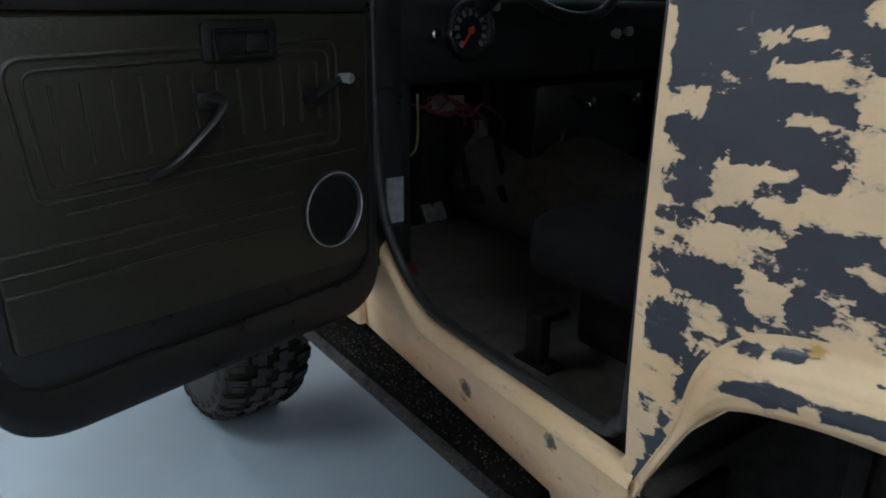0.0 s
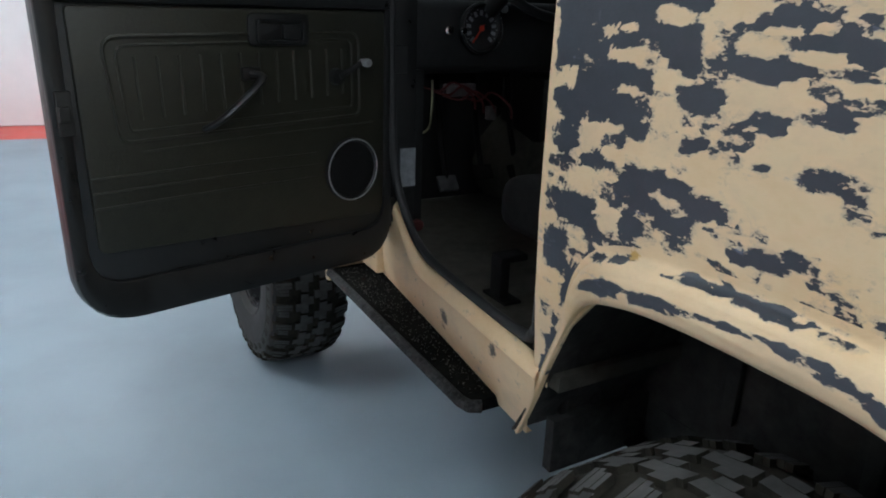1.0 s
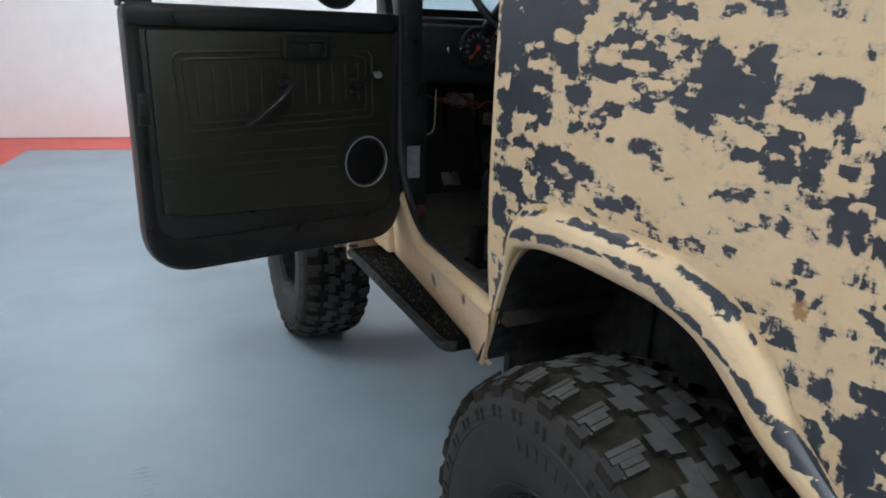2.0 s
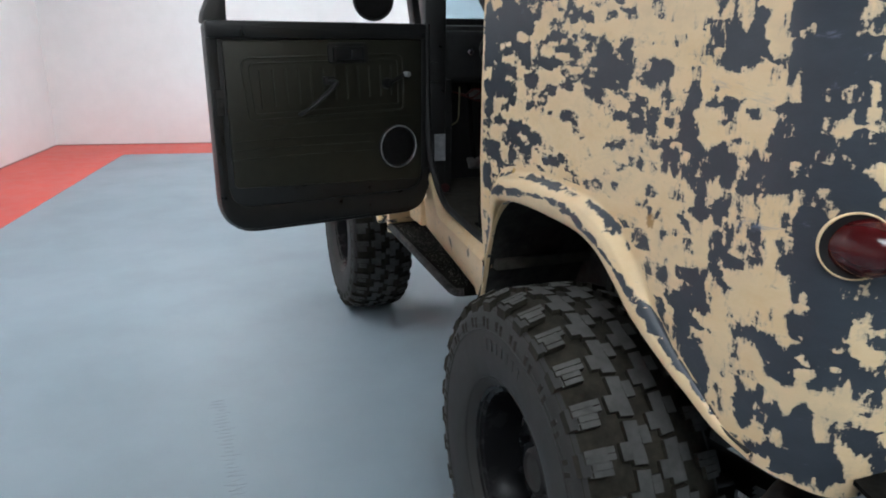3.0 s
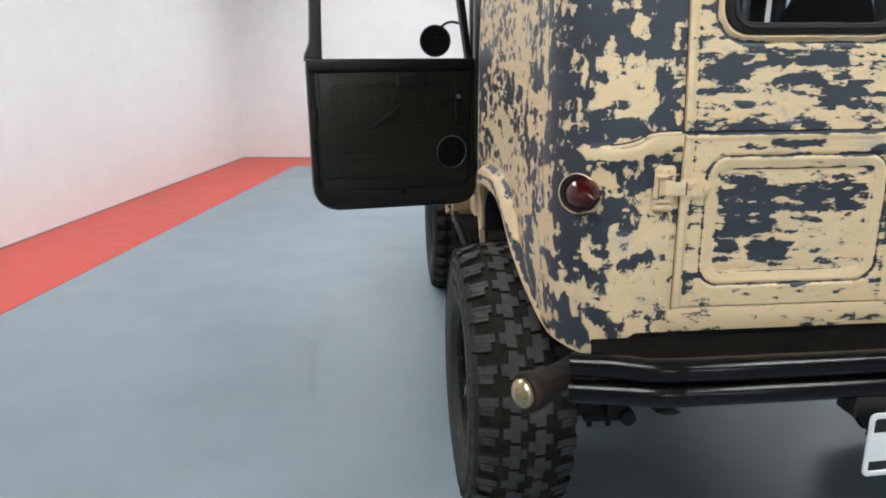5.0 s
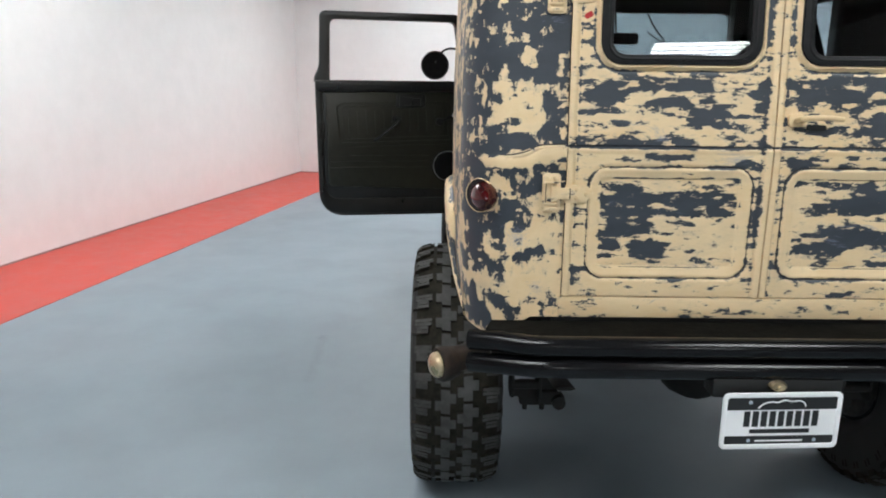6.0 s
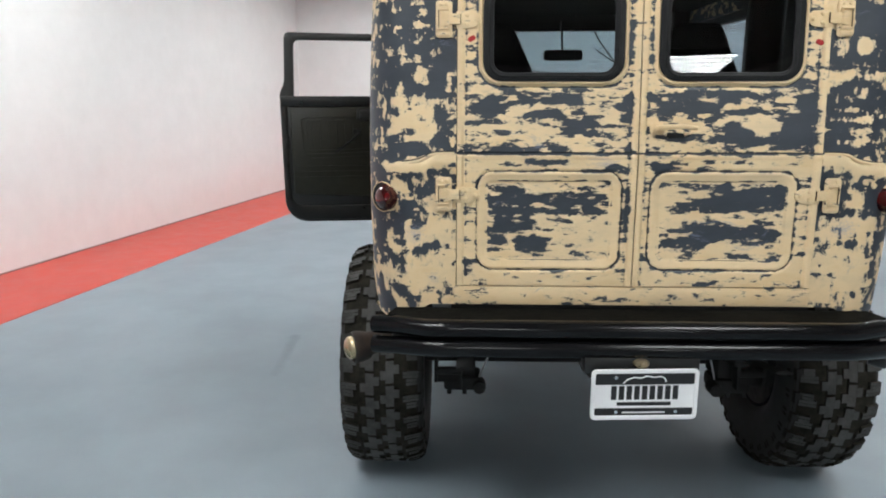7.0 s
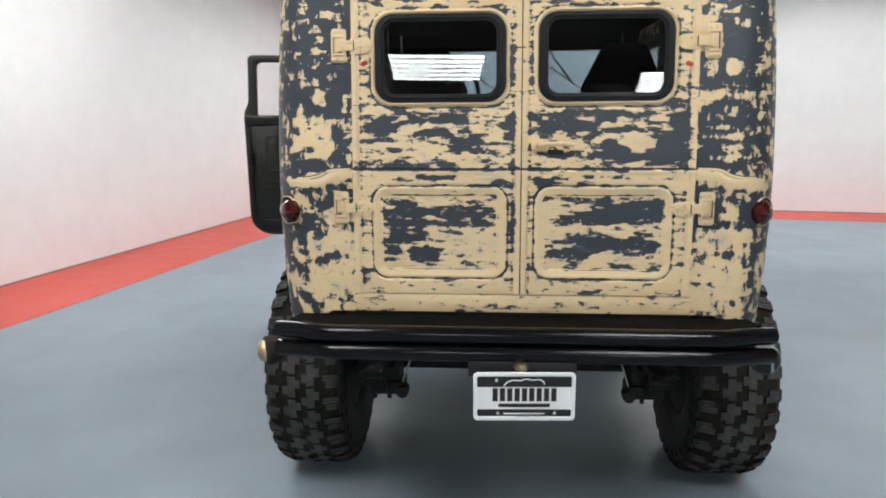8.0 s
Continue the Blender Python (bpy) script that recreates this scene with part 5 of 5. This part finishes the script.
for side, cx in ((1, -0.853), (-1, 0.812)):
    at = facing(cx, 0.040, 0.664, (-side, -0.50, 0))
    cap = part("end_bracket", lathe([(0, -0.045), (0.043, -0.045), (0.050, -0.016), (0.051, 0.002), (0.047, 0.009), (0, 0.008)], 24, at), RUST_AND_LINES if side > 0 else BLACK, bumper, "rusty bumper end collar" if side > 0 else "black bumper end collar")
    part("bracket_tube", sweep([(cx + side * 0.030, 0.056, 0.668), (cx + side * 0.070, 0.072, 0.676), (side * -0.70, 0.105, 0.700), (side * -0.60, 0.14, 0.715)], [0.040, 0.036, 0.036, 0.036], 18), RUST_AND_LINES, cap, "rusty dark bracket tube")
    part("end_cap", lathe([(0.037, 0), (0.0375, 0.010), (0.034, 0.019), (0.025, 0.026), (0.013, 0.030), (0, 0.031)], 30, at @ Matrix.Translation((0, 0, 0.003))), BRASS if side > 0 else BLACK, cap, "tarnished brass domed end cap" if side > 0 else "black domed end cap")
    if side < 0:
        part("cap_ring", lathe([(0.0375, 0.006), (0.0395, 0.008), (0.0395, 0.013), (0.037, 0.014)], 30, at @ Matrix.Translation((0, 0, 0.003))), CHROME, cap, "thin bright ring on the end cap")

holder = part("plate_bracket", lump(box(-0.158, 0.170, -0.166, -0.10, 0.665, 0.714, 0.003), box(-0.10, 0.11, -0.160, -0.150, 0.55, 0.68)), BLACK, vehicle, "black sheet number plate bracket")
part("plate_lamp", lump(lathe([(0.019, 0), (0.019, 0.006), (0.014, 0.014), (0, 0.016)], 20, facing(0.002, -0.166, 0.700, (0, -1, 0)) @ Matrix.Diagonal((1.25, 0.75, 1, 1))), lathe([(0.006, 0.014), (0.005, 0.020), (0, 0.021)], 10, facing(0.002, -0.166, 0.700, (0, -1, 0)))), BRASS, holder, "small brass plate lamp")
PLATE = Matrix.Translation((0.012, -0.182, 0.613)) @ Matrix.Rotation(radians(3.2), 4, "Z") @ Matrix.Rotation(radians(90), 4, "X")
plate = part("number_plate", slab(round_rect(0.305, 0.150, 0.014), 0.003, PLATE), WHITE, vehicle, "black and white printed display plate in a white frame")
part("plate_frame", slab(round_rect(0.309, 0.154, 0.015), 0.006, PLATE @ Matrix.Translation((0, 0, 0.001)), 0.0015, hole=round_rect(0.285, 0.128, 0.006)), WHITE, plate, "raised white plate frame")
part("black_band", lump(slab(round_rect(0.285, 0.034, 0.003), 0.0012, PLATE @ Matrix.Translation((0, 0.047, 0.003))), slab(round_rect(0.285, 0.022, 0.003), 0.0012, PLATE @ Matrix.Translation((0, -0.053, 0.003)))), INK, plate, "black printed bands")
for k in range(9):
    part("printed_bar", moved(box(-0.0078, 0.0078, -0.021, 0.021, 0, 0.001), PLATE @ Matrix.Translation((-0.088 + 0.0222 * k, 0.005, 0.003))), INK, plate)
part("printed_strip", moved(box(-0.078, 0.078, -0.0055, 0.0055, 0, 0.001), PLATE @ Matrix.Translation((0, -0.029, 0.003))), INK, plate)
swoosh = [PLATE @ Vector((x, y, 0.0046)) for x, y in ((-0.062, 0.034), (-0.050, 0.046), (-0.030, 0.052), (-0.012, 0.050), (0.005, 0.056), (0.025, 0.052), (0.045, 0.054), (0.058, 0.046), (0.060, 0.038))]
part("printed_line", sweep(smooth_path(swoosh, 3), 0.0020, 6), WHITE, plate, "white printed curve")
part("printed_strip", moved(box(-0.062, 0.062, -0.002, 0.002, 0, 0.001), PLATE @ Matrix.Translation((0, -0.055, 0.0042))), WHITE, plate)
for x, y in ((-0.084, 0.052), (-0.080, -0.053), (0.092, -0.053)):
    part("screw", lathe([(0.006, 0), (0.0055, 0.003), (0, 0.004)], 12, PLATE @ Matrix.Translation((x, y, 0.004))), CHROME, plate, "bright plate screw")

# ---- running gear ----
for side in (1, -1):
    s = side
    part("chassis_rail", lump(side_box(s, 0.36, 0.43, -0.03, 3.45, 0.66, 0.75, 0.006)), CHASSIS, vehicle, "grimy chassis rail")
    clamp = part("spring_clamp", side_box(s, 0.44, 0.58, 0.44, 0.56, 0.345, 0.40, 0.012), CHASSIS, vehicle, "grimy spring clamp over the axle")
    for x0, x1, y0, y1, z0, z1 in ((0.510, 0.522, 0.40, 0.50, 0.375, 0.50), (0.603, 0.615, 0.40, 0.50, 0.395, 0.505), (0.515, 0.615, 0.40, 0.43, 0.490, 0.503), (0.515, 0.615, 0.44, 0.50, 0.380, 0.420), (0.46, 0.510, 0.46, 0.60, 0.39, 0.50)):
        part("clamp_plate", side_box(s, x0, x1, y0, y1, z0, z1, 0.003), CHASSIS, clamp)
    part("shackle_pin", sweep([(s * -0.52, 0.41, 0.440), (s * -0.61, 0.41, 0.440)], 0.015, 10), CHASSIS, clamp)
    for xx in (0.50, 0.56):
        part("nut", lathe([(0, -0.014), (0.009, -0.014), (0.009, 0.014), (0, 0.014)], 6, Matrix.Translation((s * -xx, 0.45, 0.345))), CHASSIS, clamp)
    part("bump_stop", lathe([(0, -0.03), (0.024, -0.03), (0.026, 0), (0.024, 0.03), (0, 0.03)], 12, Matrix.Translation((s * -0.445, 0.45, 0.365)) @ Matrix.Rotation(radians(90), 4, "X")), CHASSIS, clamp)
    part("brake_line", sweep(smooth_path([(s * -0.41, 0.42, 0.50), (s * -0.425, 0.43, 0.46), (s * -0.445, 0.45, 0.40)], 4), 0.004, 6), ALLOY, vehicle, "thin bright brake line")
    leaf = [sweep([(s * -0.50, 0.02, 0.600 - 0.010 * k), (s * -0.50, 0.35, 0.530 - 0.012 * k), (s * -0.50, 0.69, 0.490 - 0.013 * k), (s * -0.50, 1.05, 0.53 - 0.012 * k), (s * -0.50, 1.30, 0.58 - 0.010 * k)][(0 if k < 1 else 1):(5 if k < 1 else 4)], 0.030, 6, 0.2) for k in range(4)]
    part("leaf_spring", lump(*leaf), CHASSIS, vehicle, "grimy leaf spring pack")
    part("shock_absorber", lump(sweep([(s * -0.36, 0.78, 0.40), (s * -0.35, 0.88, 0.60)], 0.026, 10), sweep([(s * -0.352, 0.86, 0.56), (s * -0.345, 0.94, 0.72)], 0.032, 10)), CHASSIS, vehicle, "dark shock absorber")
    # wheel house
    rows = []
    for y, z in ARCH_FINE[::3]:
        rows.append([(s * -xx, y, z + 0.012) for xx in (0.792, 0.70, 0.60, 0.47)])
    house = part("wheel_house", sheet(rows, 0.004), WELL, vehicle, "dark grimy wheel house liner")
    for x0, x1, y0, y1, z0, z1 in ((0.455, 0.47, 0.10, 1.21, 0.64, 1.06), (0.455, 0.47, 0.55, 1.21, 0.50, 0.638), (0.472, 0.765, 1.215, 1.23, 0.662, 0.80), (0.40, 0.72, 1.190, 1.214, 0.545, 0.66)):
        part("inner_panel", side_box(s, x0, x1, y0, y1, z0, z1, 0), WELL, house)
    for x in (0.52, 0.60, 0.68):
        part("stiffener", side_box(s, x, x + 0.022, 1.195, 1.2145, 0.665, 0.80, 0.006), WELL, house)
    for y in (0.45, 0.72, 0.98):
        part("stiffener", side_box(s, 0.471, 0.485, y, y + 0.03, 0.70, 1.03, 0.006), WELL, house)
    part("body_mount_rail", side_box(s, 0.486, 0.53, 0.36, 1.00, 0.885, 0.920, 0.012), WELL, vehicle, "dark body rail in the wheel house")
for y, off in ((0.675, 0.10), (3.03, -0.15)):
    part("axle", lump(lathe([(0, -0.68), (0.042, -0.68), (0.042, 0.68), (0, 0.68)], 16, Matrix.Translation((0, y, R_TYRE - 0.02)) @ Matrix.Rotation(radians(90), 4, "Y")),
                      lathe([(0, -0.13), (0.07, -0.12), (0.12, -0.07), (0.14, 0), (0.12, 0.07), (0.07, 0.12), (0, 0.13)], 20, Matrix.Translation((off, y, R_TYRE - 0.02)) @ Matrix.Rotation(radians(90), 4, "X"))), CHASSIS, vehicle, "grimy live axle with a round differential")
part("crossmember", lump(box(-0.43, 0.43, -0.03, 0.02, 0.725, 0.785, 0.006), box(-0.43, 0.43, 1.25, 1.33, 0.60, 0.68, 0.006)), CHASSIS, vehicle, "grimy chassis crossmember")
part("exhaust_pipe", lump(sweep(smooth_path([(0.30, 2.4, 0.55), (0.30, 1.3, 0.56), (0.27, 0.72, 0.60), (0.30, 0.3, 0.60)], 5), 0.024, 10), sweep([(0.30, 1.9, 0.55), (0.30, 1.35, 0.555)], 0.075, 12)), CHASSIS, vehicle, "grimy exhaust pipe with a silencer")
# Two unseen blocks, added to keep light off the floor beneath.
part("front_shade_block", box(-0.34, 0.34, 2.42, 3.42, 0.42, 0.95, 0.04), CHASSIS, vehicle, "unseen dark block added under the front to darken the floor")
part("cabin_shade_block", box(-0.42, 0.20, 1.40, 2.3, 0.44, 0.76, 0.03), CHASSIS, vehicle, "unseen dark block added under the cabin to darken the floor")

# ---- cabin ----
part("cabin_floor", slab([(-0.772, 1.125), (0.772, 1.125), (0.772, 1.16), (0.642, 2.16), (0.642, 2.30), (-0.642, 2.30), (-0.642, 2.16), (-0.772, 1.16)], 0.030, Matrix.Translation((0, 0, 0.771))), MAT, vehicle, "dirty black floor mat")
part("load_floor", box(-0.468, 0.468, 0.07, 1.12, 0.815, 0.845), MAT, vehicle, "dirty black load floor mat")
for s in (1, -1):
    part("wheel_box", lump(side_box(s, 0.47, 0.755, 0.09, 1.12, 1.045, 1.06, 0), side_box(s, 0.472, 0.485, 0.09, 1.12, 0.846, 1.05, 0)), CLOTH, vehicle, "black covered wheel box")
part("transmission_tunnel", lump(sweep([(0.0, 1.35, 0.80), (0.0, 1.75, 0.84), (0.0, 2.30, 0.92)], [0.17, 0.19, 0.24], 16, 0.85)), MAT, vehicle, "black covered transmission tunnel")


def seat(x):
    cushion = box(x - 0.225, x + 0.225, 1.12, 1.58, 0.93, 1.06, 0.045, 3)
    s = part("seat", cushion, CLOTH, vehicle, "black high-back cloth front seat")
    back = moved(box(-0.225, 0.225, -0.065, 0.065, 0.0, 0.47, 0.05, 3), Matrix.Translation((x, 1.195, 1.06)) @ Matrix.Rotation(radians(10), 4, "X"))
    part("backrest", back, CLOTH, s)
    rest = box(-0.19, 0.19, -0.05, 0.05, 0.0, 0.25, 0.05, 3)
    for v in rest.verts:
        v.co.x *= 1 - 0.45 * step01(0.05, 0.25, v.co.z)
    part("headrest", moved(rest, Matrix.Translation((x, 1.135, 1.51)) @ Matrix.Rotation(radians(10), 4, "X")), CLOTH, s)
    part("seat_base", lump(box(x - 0.15, x + 0.17, 1.20, 1.50, 0.800, 0.955, 0.02)), CLOTH, s, "black seat box")
    return s


for x in (-0.40, 0.49):
    seat(x)
part("seat_bracket", lump(box(-0.682, -0.657, 1.455, 1.495, 0.80, 0.900, 0.003), box(-0.680, -0.610, 1.455, 1.50, 0.887, 0.903, 0.004), box(-0.684, -0.640, 1.43, 1.52, 0.800, 0.808, 0.002)), CLOTH, vehicle, "black seat mounting bracket on the floor")
dash = part("dashboard", lump(box(-0.675, 0.675, 2.02, 2.20, 1.235, 1.43, 0.025, 3), box(-0.675, 0.675, 2.05, 2.28, 1.40, 1.45, 0.015)), DASH_BLACK, vehicle, "black steel dashboard")
G = facing(-0.411, 2.014, 1.357, (0, -1, 0.08))
gauge = part("speedometer", lathe([(0, 0.004), (0.056, 0.004), (0.060, 0.008)], 40, G), INK, dash, "round black speedometer with pale marks and a red needle")
part("bezel", lathe([(0.059, 0.0), (0.068, 0.0), (0.068, 0.012), (0.064, 0.016), (0.060, 0.012), (0.059, 0.004)], 40, G), TRIM_BLACK, gauge, "black gauge bezel")
# Chrome arc: the highlight on the black bezel, put in as a part.
part("glint_ring", sweep([G @ Vector((0.0635 * math.cos(a), 0.0635 * math.sin(a), 0.0155)) for a in [radians(-50 + 10 * k) for k in range(12)]], 0.0022, 6), CHROME, gauge, "bright arc put in as the highlight on the bezel's right edge")
ticks = []
for k in range(11):
    a = radians(225 - 27 * k)
    ticks.append(moved(box(0.034, 0.048, -0.0045, 0.0045, 0, 0.0008), G @ Matrix.Translation((0, 0, 0.0045)) @ Matrix.Rotation(a, 4, "Z")))
    a2 = radians(225 - 27 * k - 13)
    if k < 10:
        ticks.append(moved(box(0.048, 0.053, -0.001, 0.001, 0, 0.0008), G @ Matrix.Translation((0, 0, 0.0045)) @ Matrix.Rotation(a2, 4, "Z")))
part("dial_marks", lump(*ticks), DIAL, gauge, "pale dial marks")
part("needle", lump(moved(box(-0.012, 0.048, -0.0022, 0.0022, 0, 0.0012), G @ Matrix.Translation((0, 0, 0.007)) @ Matrix.Rotation(radians(232), 4, "Z")), lathe([(0.008, 0), (0.008, 0.003), (0, 0.004)], 14, G @ Matrix.Translation((0, 0, 0.006)))), NEEDLE, gauge, "orange red needle")
for x, z, r in ((-0.52, 1.352, 0.012), (-0.475, 1.35, 0.011), (-0.345, 1.41, 0.010), (0.09, 1.345, 0.013), (0.14, 1.35, 0.013)):
    part("dash_knob", lathe([(r * 0.6, 0), (r * 0.6, 0.008), (r, 0.010), (r, 0.020), (r * 0.7, 0.024), (0, 0.024)], 16, facing(x, 2.014, z, (0, -1, 0))), CHROME if x < -0.4 else ALLOY, dash, "small bright dash knob")
part("vent_panel", slab(round_rect(0.17, 0.055, 0.006), 0.008, facing(0.10, 2.016, 1.275, (0, -1, 0)), 0.002), TRIM_BLACK, dash, "black slotted heater panel")
for x, y, z in ((0.17, 1.98, 1.165), (-0.03, 1.97, 1.168)):
    part("lever_knob", lump(lathe([(0, -0.02), (0.012, -0.018), (0.020, 0), (0.016, 0.014), (0, 0.02)], 16, facing(x, y, z, (0, -1, 0.2))), sweep([(x, y + 0.02, z), (x, 2.08, z + 0.03)], 0.006, 6)), CHROME, dash, "shiny pull knob under the dash")
part("heater_box", lump(box(-0.16, 0.30, 2.04, 2.28, 0.98, 1.22, 0.03), lathe([(0.04, 0), (0.045, 0.006), (0.04, 0.012), (0.0, 0.012)], 20, facing(-0.02, 2.04, 1.06, (0, -1, 0)))), TRIM_BLACK, dash, "black heater box")
rim = [Vector((0.195 * math.cos(radians(10 * k)), 0.195 * math.sin(radians(10 * k)), 0)) for k in range(36)]
SW = facing(-0.375, 1.80, 1.56, (0, -0.86, 0.5))
wheel = part("steering_wheel", sweep([SW @ p for p in rim], 0.0115, 10, closed=True), TRIM_BLACK, vehicle, "thin black steering wheel")
part("spokes", lump(*[sweep([SW @ Vector((0, 0, -0.02)), SW @ Vector((0.19 * math.cos(a), 0.19 * math.sin(a), 0))], 0.008, 6) for a in (radians(200), radians(340), radians(90))], lathe([(0.04, -0.03), (0.04, 0.0), (0.02, 0.01), (0, 0.01)], 20, SW)), TRIM_BLACK, wheel)
part("steering_column", sweep([(-0.375, 1.82, 1.545), (-0.375, 2.28, 1.24)], 0.026, 12), TRIM_BLACK, wheel, "black steering column")
for k, (x, dz) in enumerate(((-0.50, 0.0), (-0.46, -0.015), (-0.53, 0.012), (-0.40, -0.02))):
    pts = smooth_path([(x - 0.05, 2.03, 1.19 + dz), (x, 2.02, 1.178 + dz), (x + 0.05, 2.03, 1.20 + dz), (x + 0.11, 2.025, 1.16 + dz), (x + 0.13, 2.04, 1.12 + dz)], 4)
    part("cable", sweep(pts, 0.0036, 6), RED_WIRE, dash, "loose red wiring under the dash")
part("cable_pale", sweep(smooth_path([(-0.555, 2.02, 1.22), (-0.56, 2.01, 1.15), (-0.565, 2.015, 1.09), (-0.60, 2.02, 1.07)], 4), 0.003, 6), plain("pale_cable", (0.10, 0.10, 0.05), (0.15, 0.14, 0.07), 0.5, 0, 20, 0), dash, "thin pale green wire")
part("fuse_box", lump(box(-0.50, -0.40, 2.04, 2.06, 1.17, 1.205, 0.003), box(-0.36, -0.33, 2.03, 2.05, 1.10, 1.14, 0.003)), PEDAL, dash, "grey connector block")
for x, z in ((-0.455, 0.905), (-0.33, 0.93), (-0.20, 0.92)):
    pedal = part("pedal", moved(box(-0.033, 0.033, -0.006, 0.006, -0.025, 0.025, 0.004), Matrix.Translation((x, 2.09, z)) @ Matrix.Rotation(radians(-35), 4, "X")), PEDAL if x < -0.4 else CLOTH, vehicle, "worn metal pedal pad" if x < -0.4 else "black rubber pedal pad")
    part("pedal_arm", sweep([(x, 2.10, z + 0.01), (x + 0.005, 2.15, z + 0.12), (x + 0.01, 2.20, z + 0.32)], 0.009, 8), CLOTH, pedal)
part("kick_sticker", moved(box(-0.022, 0.022, -0.002, 0.002, -0.052, 0.052), Matrix.Translation((-0.656, 1.9615, 0.996))), plain("faded_grey_sticker", (0.10, 0.105, 0.115), (0.24, 0.245, 0.26), 0.5, 0, 60, 0.05), vehicle, "pale worn data sticker on the kick panel")
part("kick_panel", box(-0.69, -0.600, 1.981, 2.30, 0.81, 1.25, 0.004), BLACK, vehicle, "black kick panel")
part("kick_panel", box(0.657, 0.69, 1.95, 2.30, 0.81, 1.25, 0.004), BLACK, vehicle, "black kick panel")
part("courtesy_marker", lathe([(0.018, 0), (0.016, 0.006), (0, 0.008)], 16, facing(-0.655, 1.90, 0.85, (-0.3, -1, 0))), RED_WIRE, vehicle, "small red marker by the sill")
for s in (1, -1):
    part("windscreen_pillar", lump(side_box(s, 0.63, 0.715, 1.965, 2.05, 0.83, 1.90, 0.008)), BLACK, vehicle, "black front door pillar")
